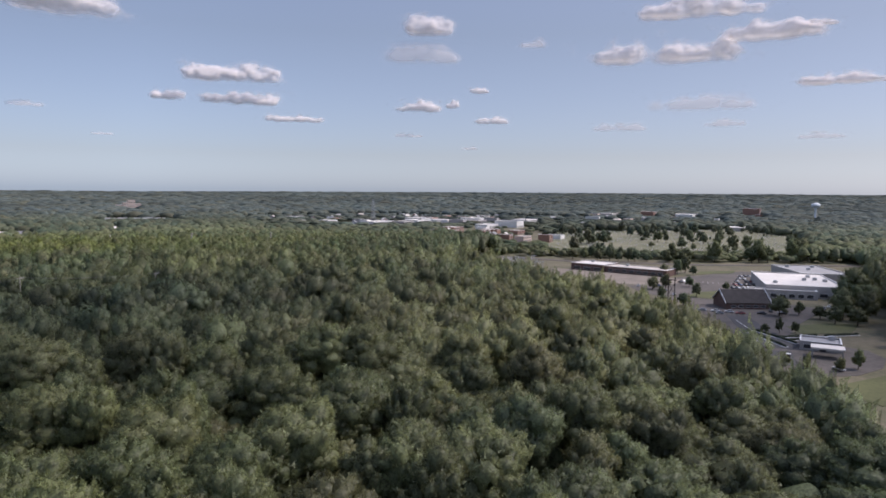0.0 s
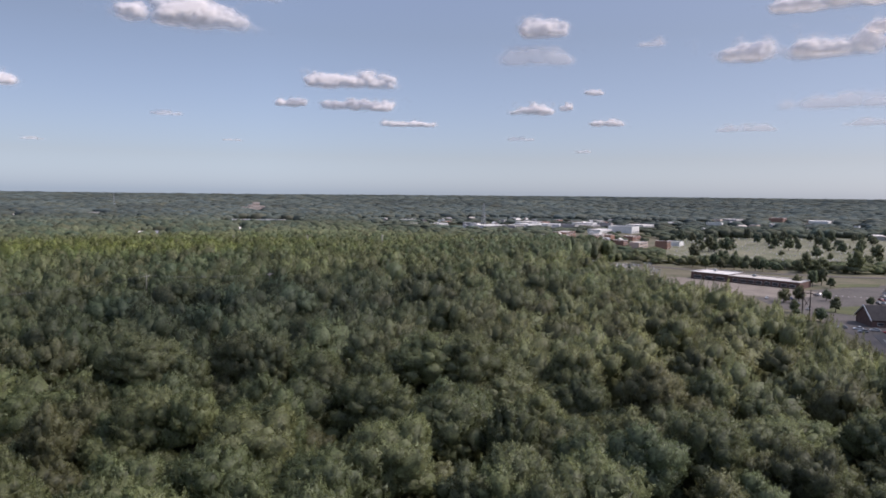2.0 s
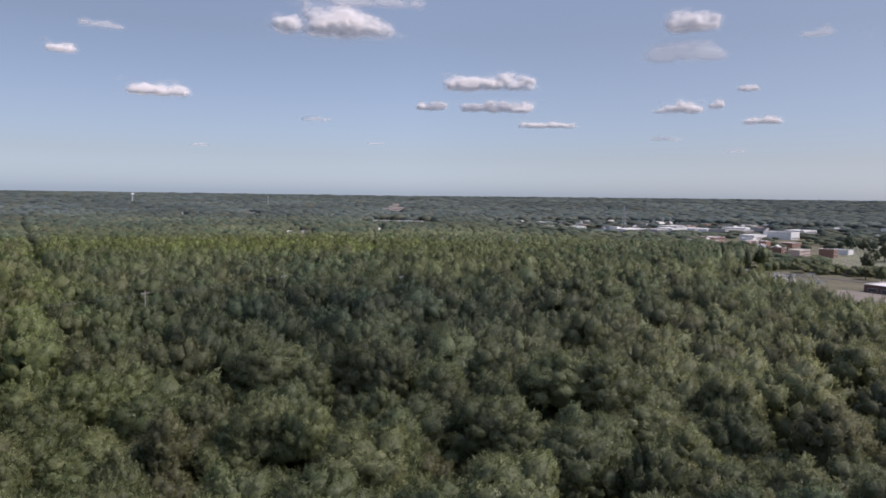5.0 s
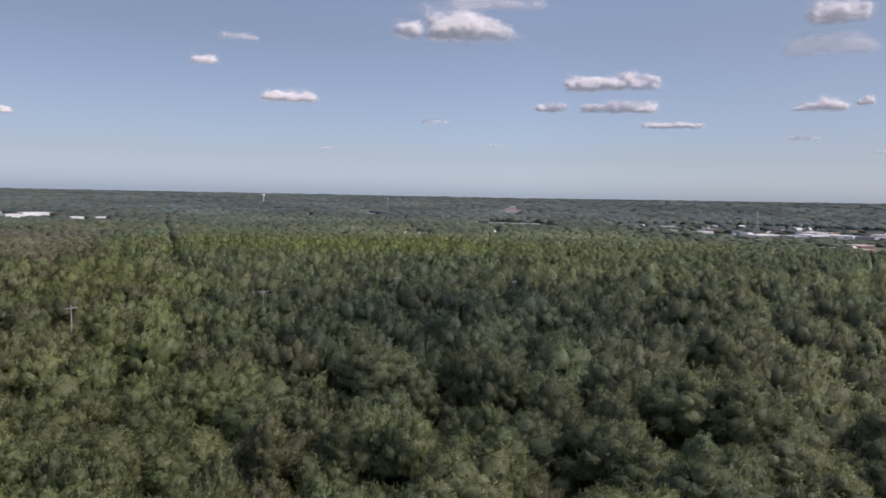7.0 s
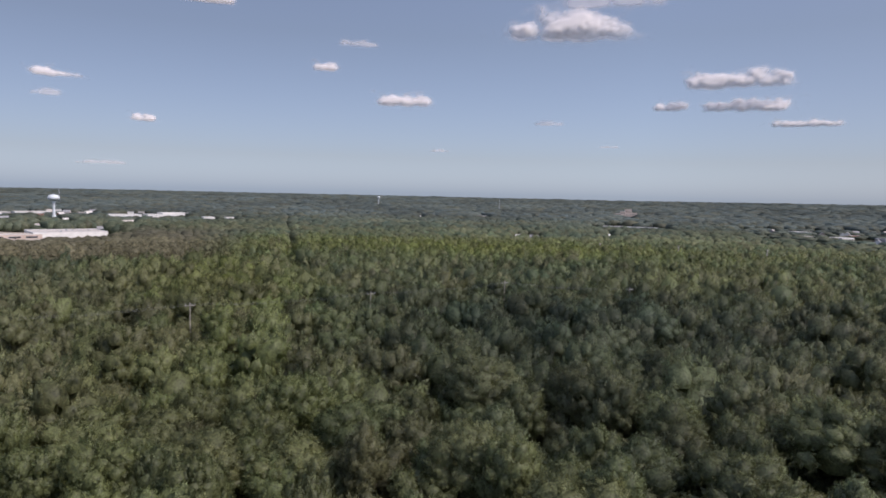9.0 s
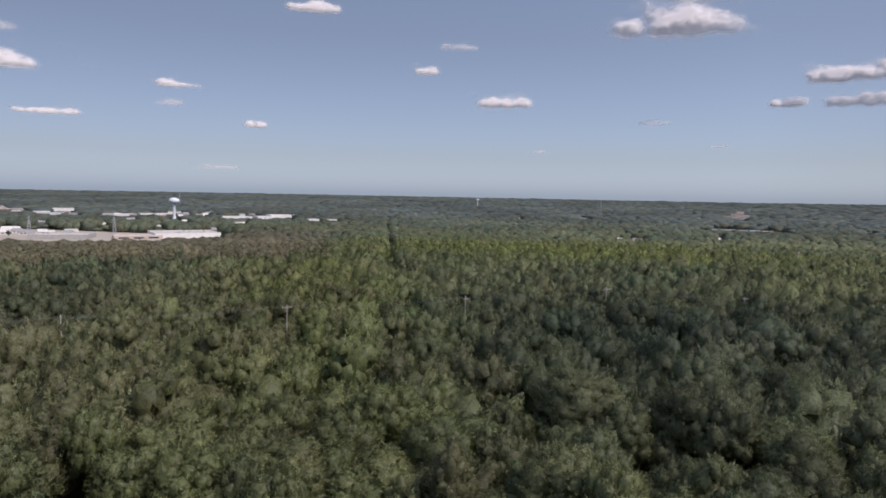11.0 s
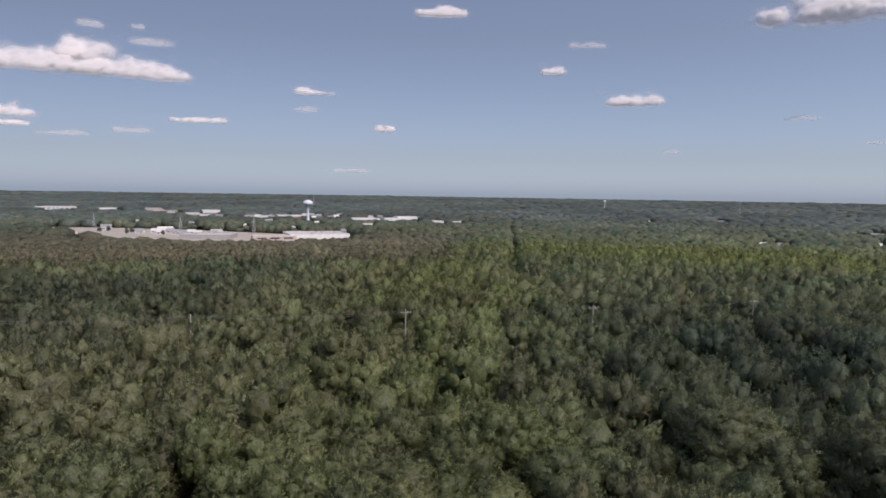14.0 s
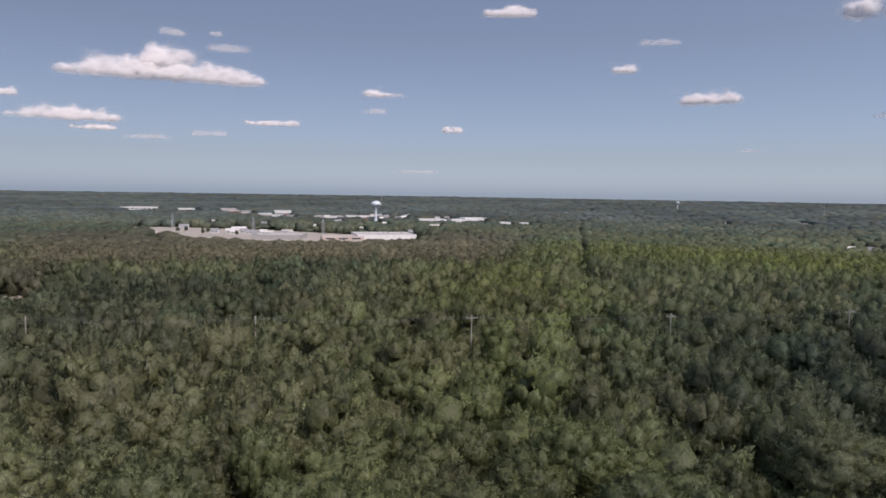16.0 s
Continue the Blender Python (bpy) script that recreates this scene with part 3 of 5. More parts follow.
town_block(488, 1110, 27, 22, 5, WHITE_WALL, ROOF_WHITE, "small building with white flat roof", windows=4)
town_block(450, 1130, 21, 22, 4.3, STUCCO, ROOF_TAN, "small building with tan flat roof", windows=4)
town_block(1330, 1080, 40, 30, 14, RED_BRICK, ROOF_TAN, "four-storey brick block far off among trees", windows=5, storeys=4)
town_block(1240, 1130, 60, 30, 9, STUCCO, ROOF_WHITE, "white-roofed hall far off among trees", windows=6)
town_block(1360, 990, 70, 40, 10, WHITE_WALL, ROOF_WHITE, "large white hall far off among trees", windows=6)
town_block(1640, 995, 60, 40, 22, RED_BRICK, ROOF_GREY, "dark tall block far off among trees", windows=6, storeys=5)
town_block(980, 615, 60, 24, 6, STUCCO, ROOF_WHITE, "low white-roofed building behind the cemetery", windows=6)
TW = random.Random(21)
TONES = ((WHITE_WALL, ROOF_WHITE, "white", "white"), (STUCCO, ROOF_TAN, "grey", "tan"), (PINK_WALL, ROOF_GREY, "buff", "grey"), (WHITE_WALL, ROOF_GREY, "white", "grey"), (RED_BRICK, ROOF_WHITE, "red brick", "white"))


def small_buildings(n, spots, category_group, label, tall=1.0):
    """Low blocks and ridge-roofed houses, loosely spread between the trees."""
    for k in range(n):
        x, y = spots()
        wall, roof, wt, rt = TW.choice(TONES)
        w, d = TW.uniform(11, 30), TW.uniform(9, 16)
        text = f"small {wt} building with {rt} roof {label}"
        if k % 3:
            flat_building("town_building", (x, y), TW.choice((28, 118, 40)), w, d, TW.uniform(3.6, 6.0) * tall, wall, roof, text, windows=3, group=category_group, space=w * 0.6 + 3)
        else:
            gable_building("house", (x, y), TW.uniform(0, 90), 12, 9, 3.6 * tall, 2.8 * tall, wall, roof, text, group=category_group)


small_buildings(26, lambda: (TW.uniform(430, 900), TW.uniform(960, 1330)), "town buildings", "among the town's trees", 1.3)
small_buildings(12, lambda: (TW.uniform(470, 640), TW.uniform(600, 860)), "town buildings", "near the cemetery")
small_buildings(12, lambda: (TW.uniform(1050, 1600), TW.uniform(800, 1150)), "town buildings", "far off among trees", 1.6)
# far buildings straight on
for k, (dx, w, h) in enumerate(((0, 18, 14), (17, 12, 20), (29, 18, 27), (47, 14, 17))):
    flat_building("far_block", (252 + dx, 1955), 0, w, 16, h, PINK_WALL, ROOF_TAN, "buff stepped tower block far off among trees", windows=3, storeys=3, group="far blocks")
for k in range(5):
    flat_building("long_hall", (150 + k * 20, 1318 - k * 5), -6, 18, 12 + 4 * (k % 2), 5, WHITE_WALL, ROOF_WHITE, "long low hall with bright white roof", windows=4, group="long halls", space=40)
sheet("hall_field", [(138, 1302), (262, 1272), (262, 1238), (138, 1268)], 0.1, DRY_GRASS, "strip of dry grass before the long halls", "grass")
gable_building("house", (-10, 905), 10, 16, 9, 4, 3.2, WHITE_WALL, ROOF_WHITE, "small house with pale ridge roof among trees", group="houses")
gable_building("house", (8, 912), -25, 13, 9, 4, 3.2, WHITE_WALL, ROOF_GREY, "small house with grey ridge roof among trees", group="houses")
gable_building("house", (118, 985), 20, 14, 9, 4, 3, WHITE_WALL, ROOF_WHITE, "small house with pale ridge roof among trees", group="houses")
flat_building("far_hall", (-130, 1690), 5, 44, 18, 7, STUCCO, ROOF_WHITE, "low white-roofed hall far off in the woods", windows=6)
gable_building("house", (-250, 1560), 0, 14, 9, 4, 3, WHITE_WALL, ROOF_WHITE, "small house with pale ridge roof among trees", group="houses")

# small roofs scattered through the far woods
for k in range(26):
    a = radians(-54 + 2.0 * k) if k < 13 else radians(24 + 2.4 * (k - 13))
    R = 930 + (k * 173) % 420 + (0 if k < 13 else 260)
    gable_building("house", (R * math.sin(a), R * math.cos(a)), (k * 47) % 90, 11 + k % 4 * 3, 9, 4.2, 3, WHITE_WALL if k % 3 else PINK_WALL, (ROOF_WHITE, ROOF_GREY, ROOF_TAN)[k % 3], ("small house with pale ridge roof among trees", "small house with grey ridge roof among trees", "small house with tan ridge roof among trees")[k % 3], group="houses")

# the depot and the works to the left
DW = heading(52, 55)
flat_building("depot_hall", (-534, 686), DW, 76, 60, 6.4, WHITE_WALL, ROOF_TAN, "large depot hall with white walls and pale flat roof", windows=0, units=4)
flat_building("depot_hall", (-560, 650), DW, 52, 26, 4.6, PINK_WALL, ROOF_TAN, "low depot hall with buff walls and tan roof", windows=3, door=True)
flat_building("depot_hall", (-640, 610), heading(70, 42), 60, 46, 5.5, STUCCO, ROOF_TAN, "wide low depot hall with tan roof", units=3)
for k in range(9):
    gable_building("shed", (-765 + k * 13, 652 + (k % 3) * 14), heading(70, 40) + 6 * (k % 2), 10, 8, 3.6, 2.6, WHITE_WALL, ROOF_WHITE if k % 2 else ROOF_GREY, "small white shed in the depot yard", windows=2, group="depot sheds", clearing=False)
def works(x, y, w, d, h, wall, roof, label="white-roofed works building among trees", **k):
    flat_building("works_building", (x, y), heading(60, 70), w, d, h, wall, roof, label, group="works buildings", **k)


works(-745, 1140, 60, 30, 8, WHITE_WALL, ROOF_WHITE, windows=7)
works(-700, 1195, 60, 26, 8, WHITE_WALL, ROOF_WHITE, windows=7)
works(-690, 1230, 50, 30, 10, WHITE_WALL, ROOF_WHITE, windows=7)
works(-566, 1148, 26, 18, 8, WHITE_WALL, ROOF_WHITE, windows=4)
works(-540, 1180, 24, 14, 7, WHITE_WALL, ROOF_WHITE, windows=4)
works(-1000, 1110, 70, 36, 7, STUCCO, ROOF_TAN, "tan-roofed works building among trees", windows=7)
works(-960, 1180, 60, 36, 7, WHITE_WALL, ROOF_TAN, "tan-roofed works building among trees", windows=7)
works(-1120, 1080, 50, 30, 7, STUCCO, ROOF_WHITE, windows=6)
works(-1200, 1200, 40, 30, 12, WHITE_WALL, ROOF_WHITE, windows=5)
works(-1180, 1130, 30, 24, 8, WHITE_WALL, ROOF_WHITE, windows=5)
works(-1330, 1200, 44, 26, 8, STUCCO, ROOF_WHITE, windows=5)
works(-1420, 1230, 44, 26, 8, STUCCO, ROOF_TAN, windows=5)
works(-1640, 1085, 90, 40, 12, WHITE_WALL, ROOF_TAN, "long pale works building far off", windows=8, storeys=2)
works(-1560, 1180, 80, 36, 9, WHITE_WALL, ROOF_TAN, "long pale works building far off", windows=8)
works(-1500, 1260, 80, 36, 9, STUCCO, ROOF_WHITE, "long pale works building far off", windows=8)

small_buildings(22, lambda: (TW.uniform(-1330, -760), TW.uniform(1060, 1330)), "works buildings", "in the works", 1.6)

# ---- towers, poles ----
def lathe(bm, profile, n=20):
    rings = [[bm.verts.new((math.cos(6.2832 * i / n) * r, math.sin(6.2832 * i / n) * r, z)) for i in range(n)] for r, z in profile]
    for a, b in zip(rings, rings[1:]):
        for i in range(n):
            bm.faces.new((a[i], a[(i + 1) % n], b[(i + 1) % n], b[i]))
    bm.faces.new(rings[0][::-1])
    bm.faces.new(rings[-1])
    return bm


def water_tower(at, top, r, label):
    b = thing("water_tower", at, 0, label, "water tower")
    stem = lathe(bmesh.new(), [(r * 0.62, 0), (r * 0.4, 3), (r * 0.24, 8), (r * 0.22, top - r * 1.6), (r * 0.34, top - r * 1.25)])
    part("stem", stem, TANK_PAINT, b, smooth=True)
    bowl = [(r * 0.34, top - r * 1.25)] + [(r * math.cos(a), top - r * 0.62 + r * 0.62 * math.sin(a)) for a in [radians(q) for q in range(-68, 91, 12)]] + [(0.3, top)]
    part("tank", lathe(bmesh.new(), bowl, 28), TANK_PAINT, b, "pale bulb tank", smooth=True)
    part("hatch", rod(bmesh.new(), (0, 0, top), (0, 0, top + 0.8), 0.5, 0.4), STEEL, b)
    clear(at[0], at[1], 12)
    return b


water_tower((-801, 1076), 43, 9.5, "pale water tower with round bulb tank on a stem")
water_tower((1509, 782), 42, 9.5, "pale water tower with round bulb tank far off")
water_tower((-560, 2560, 3), 40, 6, "small pale water tower on the skyline")


def lattice_tower(name, at, h, base, top, label, arms=0, wood=STEEL):
    b = thing(name, at, 30, label, "lattice tower")
    n = max(5, int(h / 5))
    corner = lambda k, z: ((1 if k in (0, 1) else -1) * (base + (top - base) * z / h) / 2, (1 if k in (1, 2) else -1) * (base + (top - base) * z / h) / 2, z)
    for k in range(4):
        part("leg", rod(bmesh.new(), corner(k, 0), corner(k, h), 0.17, 0.12, 5), wood, b)
        br = bmesh.new()
        for i in range(n):
            z0, z1 = h * i / n, h * (i + 1) / n
            rod(br, corner(k, z0), corner((k + 1) % 4, z1), 0.07, 0.07, 4)
            rod(br, corner(k, z1), corner((k + 1) % 4, z0), 0.07, 0.07, 4)
            rod(br, corner(k, z1), corner((k + 1) % 4, z1), 0.12, 0.12, 4)
        part("bracing", br, wood, b)
    for i in range(arms):
        z = h * (0.68 + 0.13 * i)
        a = bmesh.new()
        rod(a, (-4, 0, z), (4, 0, z), 0.1, 0.1, 5)
        rod(a, (-4, 0, z), (0, 0, z + 1.2), 0.06, 0.06, 4)
        rod(a, (4, 0, z), (0, 0, z + 1.2), 0.06, 0.06, 4)
        arm = part("cross_arm", a, wood, b)
        for x in (-3.9, 3.9):
            part("insulator", rod(bmesh.new(), (x, 0, z - 1.6), (x, 0, z), 0.18, 0.18, 6), GLASS, arm)
    clear(at[0], at[1], 8)
    return b


lattice_tower("radio_mast", (528, 1012), 43, 7, 2.2, "tall galvanised lattice radio mast among trees")
for x, y in ((-910, 699), (-743, 709), (-640, 742)):
    lattice_tower("power_pylon", (x, y), 21, 4.2, 1.0, "galvanised lattice power pylon beside the depot", arms=2)
lattice_tower("radio_mast", (-1290, 1750, 0), 48, 5, 1.5, "slender lattice mast far off in the woods")
lattice_tower("radio_mast", (-85, 2280, 2), 44, 4, 1.2, "slender lattice mast far off in the woods")


def utility_pole(at, top, label="weathered wooden utility pole rising from the forest", turn=40, r=0.13, arms=1):
    b = thing("utility_pole", at, turn, label, "utility pole", "utility poles")
    part("pole", rod(bmesh.new(), (0, 0, 0), (0, 0, top), r * 1.2, r * 0.8, 8), POLE_WOOD, b)
    for i in range(arms):
        z = top - 0.7 - i * 1.6
        arm = part("cross_arm", boxed(-1.2, -0.3, z - 0.06, 1.2, -0.18, z + 0.06), POLE_WOOD, b)
        for x in (-1.1, 0.4, 1.1):
            part("insulator", rod(bmesh.new(), (x, -0.24, z + 0.06), (x, -0.24, z + 0.3), 0.07, 0.05, 6), TRIM, arm)
    return b


POLES = [(-147, 94.6, 33), (-110, 122.6, 33), (-73.3, 151.4, 33), (-37.1, 180.4, 33), (-2.2, 213.5, 33), (38, 228, 30.5)]
for x, y, z in POLES:
    utility_pole((x, y), z, arms=0 if z == 33 and x < -100 else 1)
for k in range(len(POLES) - 1):
    (x0, y0, z0), (x1, y1, z1) = POLES[k], POLES[k + 1]
    for off, dz in ((-1.1, -0.4), (1.1, -0.4)):
        d = Vector((x1 - x0, y1 - y0, 0)).normalized()
        curve = bpy.data.curves.new("power_wire", "CURVE")
        curve.dimensions, curve.bevel_depth, curve.bevel_resolution = "3D", 0.016, 0
        spline = curve.splines.new("POLY")
        spline.points.add(8)
        for i in range(9):
            u = i / 8
            spline.points[i].co = (x0 + (x1 - x0) * u - d.y * off, y0 + (y1 - y0) * u + d.x * off, z0 + (z1 - z0) * u + dz - 3.6 * u * (1 - u), 1)
        curve.materials.append(WIRE)
        tagged(new("power_wire", curve), "thin pale sagging power wire between the poles", "wire", "power wires")
for x, y, z in ((58.9, 513, 26), (113, 503, 26), (170, 493, 26), (238, 470, 24)):
    utility_pole((x, y), z, "pale utility pole standing above the trees", 10, 0.45)
hp = thing("twin_pole", (290, 209), -52, "dark twin-post power pole with cross braces", "power pole")
for x in (-1.6, 1.6):
    part("post", rod(bmesh.new(), (x, 0, 0), (x, 0, 15.5), 0.3, 0.22), DARK_WOOD, hp)
part("cross_arm", boxed(-2.6, -0.2, 13.6, 2.6, 0.2, 14.0), DARK_WOOD, hp)
part("brace", rod(rod(bmesh.new(), (-1.6, 0.3, 6), (1.6, 0.3, 12), 0.12, 0.12, 5), (1.6, 0.3, 6), (-1.6, 0.3, 12), 0.12, 0.12, 5), DARK_WOOD, hp)


# the substation behind the forest's edge
def substation_frame(at, turn, w, h):
    b = thing("substation_frame", at, turn, "pale galvanised steel substation frame", "substation", "substation frames")
    for x in (0, w):
        part("post", rod(bmesh.new(), (x, 0, 0), (x, 0, h), 0.2, 0.14, 6), STEEL, b)
    part("beam", boxed(-0.5, -0.16, h - 0.6, w + 0.5, 0.16, h - 0.2), STEEL, b)
    for i in range(3):
        x = w * (i + 0.5) / 3
        part("insulator", rod(bmesh.new(), (x, 0, h - 2.0), (x, 0, h - 0.6), 0.2, 0.2, 6), TRIM, b)


rnd = random.Random(5)
for i in range(7):
    for j in range(5):
        substation_frame((278 + i * 7 + j * 5, 412 - i * 7 + j * 9 - 22), rnd.choice((45, -45)), 5 + rnd.random() * 2, 7 + 4 * rnd.random())
sheet("substation_yard", [(262, 385), (318, 345), (352, 400), (296, 445)], 0.14, GRAVEL, "pale gravel yard of the substation", "yard")


# ---- cars ----
def build_car():
    c = thing("car", (0, 0, 0), 0, "", "car", "parked cars")
    bm = bmesh.new()
    prof = [(-2.2, 0.35), (-2.2, 0.85), (-1.5, 0.98), (0.9, 0.95), (2.1, 0.78), (2.2, 0.35)]
    a, b = [bm.verts.new((x, -0.88, z)) for x, z in prof], [bm.verts.new((x, 0.88, z)) for x, z in prof]
    bm.faces.new(a)
    bm.faces.new(b[::-1])
    for i in range(6):
        bm.faces.new((a[i], b[i], b[(i + 1) % 6], a[(i + 1) % 6]))
    bmesh.ops.bevel(bm, geom=bm.edges[:], offset=0.06, segments=1, affect="EDGES")
    part("body", bm, CAR_PAINT, c)
    bm = bmesh.new()
    lo, hi = [(-1.7, -0.8), (1.0, -0.8), (1.0, 0.8), (-1.7, 0.8)], [(-1.2, -0.62), (0.3, -0.62), (0.3, 0.62), (-1.2, 0.62)]
    p, q = [bm.verts.new((x, y, 0.94)) for x, y in lo], [bm.verts.new((x, y, 1.45)) for x, y in hi]
    for i in range(4):
        bm.faces.new((p[i], p[(i + 1) % 4], q[(i + 1) % 4], q[i]))
    bm.faces.new(q)
    bm.faces.new(p[::-1])
    part("glasshouse", bm, GLASS, c, "dark car windows")
    part("roof", boxed(-1.15, -0.6, 1.44, 0.28, 0.6, 1.5, bevel=0.02), CAR_PAINT, c)
    for x in (-1.35, 1.35):
        for y in (-0.8, 0.8):
            w = part("wheel", rod(bmesh.new(), (x, y - 0.11, 0.33), (x, y + 0.11, 0.33), 0.33, 0.33, 12), RUBBER, c)
            part("rim", rod(bmesh.new(), (x, y - 0.125, 0.33), (x, y + 0.125, 0.33), 0.19, 0.19, 8), STEEL, w)
    return c


PAINTS = [((0.75, 0.75, 0.74), "white"), ((0.04, 0.04, 0.045), "black"), ((0.32, 0.33, 0.34), "silver-grey"), ((0.25, 0.03, 0.03), "dark red"), ((0.05, 0.09, 0.2), "dark blue"), ((0.6, 0.6, 0.6), "pale silver")]
car0 = build_car()
SPOTS = []
for row in range(5):
    for k in range(6):
        if rnd.random() < 0.8:
            SPOTS.append((378 + k * 2.6 + row * 15, 231 - k * 1.9 + row * 8.5, 62 + rnd.choice((0, 180))))
SPOTS += [(372 + k * 5, 266 + k * 2, 60 + 20 * k) for k in range(2)]
SPOTS += [(290 + k * 9, 180 - k * 5.5, 140) for k in range(4)] + [(330, 245, 20), (322, 232, 30), (345, 262, 50), (333, 268, 40)]
SPOTS += [(318 + k * 8, 170 - k * 2.5 + 4 * (k % 2), 25) for k in range(7)] + [(282 + k * 4, 200 - k * 5, 130) for k in range(5)] + [(352, 430, 30), (360, 438, 60), (372, 452, 20), (345, 415, 80)] + [(222, 100, 20), (230, 93, 70), (262, 110, 100)]
for i, (x, y, r) in enumerate(SPOTS):
    c = car0 if i == 0 else copy_thing(car0, Matrix())
    c.matrix_world = pose(x, y, 0.14, 0, 0, r)
    col, word = PAINTS[rnd.choice((0, 0, 0, 1, 1, 1, 2, 3, 4, 5, 5, 2))]
    tagged(c, word + " car parked on the asphalt")
    for p in c.children:
        p.color = (*col, 1)

# grave markers
gv, gf = [], []
gr = np.random.RandomState(3)
gx, gy = gr.uniform(440, 1030, 6000), gr.uniform(315, 750, 6000)
keep = inside(CEMETERY, gx, gy) & (((gx + gy * 0.4) % 22) < 15)
CUBE = np.array([(x, y, z) for z in (0, 1) for x, y in ((-1, -1), (1, -1), (1, 1), (-1, 1))], float)
QUADS = np.array(((0, 3, 2, 1), (4, 5, 6, 7), (0, 1, 5, 4), (1, 2, 6, 5), (2, 3, 7, 6), (3, 0, 4, 7)))
for x, y in list(zip(gx[keep], gy[keep]))[:1400]:
    k = gr.uniform(0.7, 1.5)
    gf.append(QUADS + 8 * len(gv))
    gv.append(CUBE * (0.45 * k, 0.14, 0.9 * k) + (x, y, 0.1))
tagged(new("grave_markers", mesh_of("grave_markers", np.concatenate(gv), np.concatenate(gf), STONE)), "rows of pale stone grave markers on the grass", "grave markers", kind="stuff")


# ---- trees ----
rs = np.random.RandomState(11)


def cards(centres, normals, size, r):
    """Small leaf sprays: one pointed triangle each, its tip reaching outward and up."""
    n = len(centres)
    tip = normals * 0.55 + (0, 0, 0.55) + r.normal(0, 0.5, (n, 3))
    tip /= np.linalg.norm(tip, axis=1, keepdims=True)
    side = np.cross(tip, r.normal(0, 1, (n, 3)))
    side /= np.linalg.norm(side, axis=1, keepdims=True)
    s = (size * r.uniform(0.6, 1.5, n))[:, None]
    tri = np.stack([centres + tip * s * 1.1, centres - tip * s * 0.5 + side * s * 0.62, centres - tip * s * 0.5 - side * s * 0.62], 1)
    face = np.cross(side, tip)
    face *= np.sign(np.einsum("ij,ij->i", face, normals) + 1e-6)[:, None]
    flip = np.einsum("ij,ij->i", np.cross(tri[:, 1] - tri[:, 0], tri[:, 2] - tri[:, 0]), normals) < 0
    tri[flip] = tri[flip][:, ::-1]
    return tri.reshape(-1, 3), np.arange(n * 3).reshape(n, 3), np.repeat(face, 3, 0)


def face_normals(v, f):
    n = np.zeros(v.shape)
    fn = np.cross(v[f[:, 1]] - v[f[:, 0]], v[f[:, 2]] - v[f[:, 0]])
    for k in range(3):
        np.add.at(n, f[:, k], fn)
    return n / np.maximum(np.linalg.norm(n, axis=1, keepdims=True), 1e-9)


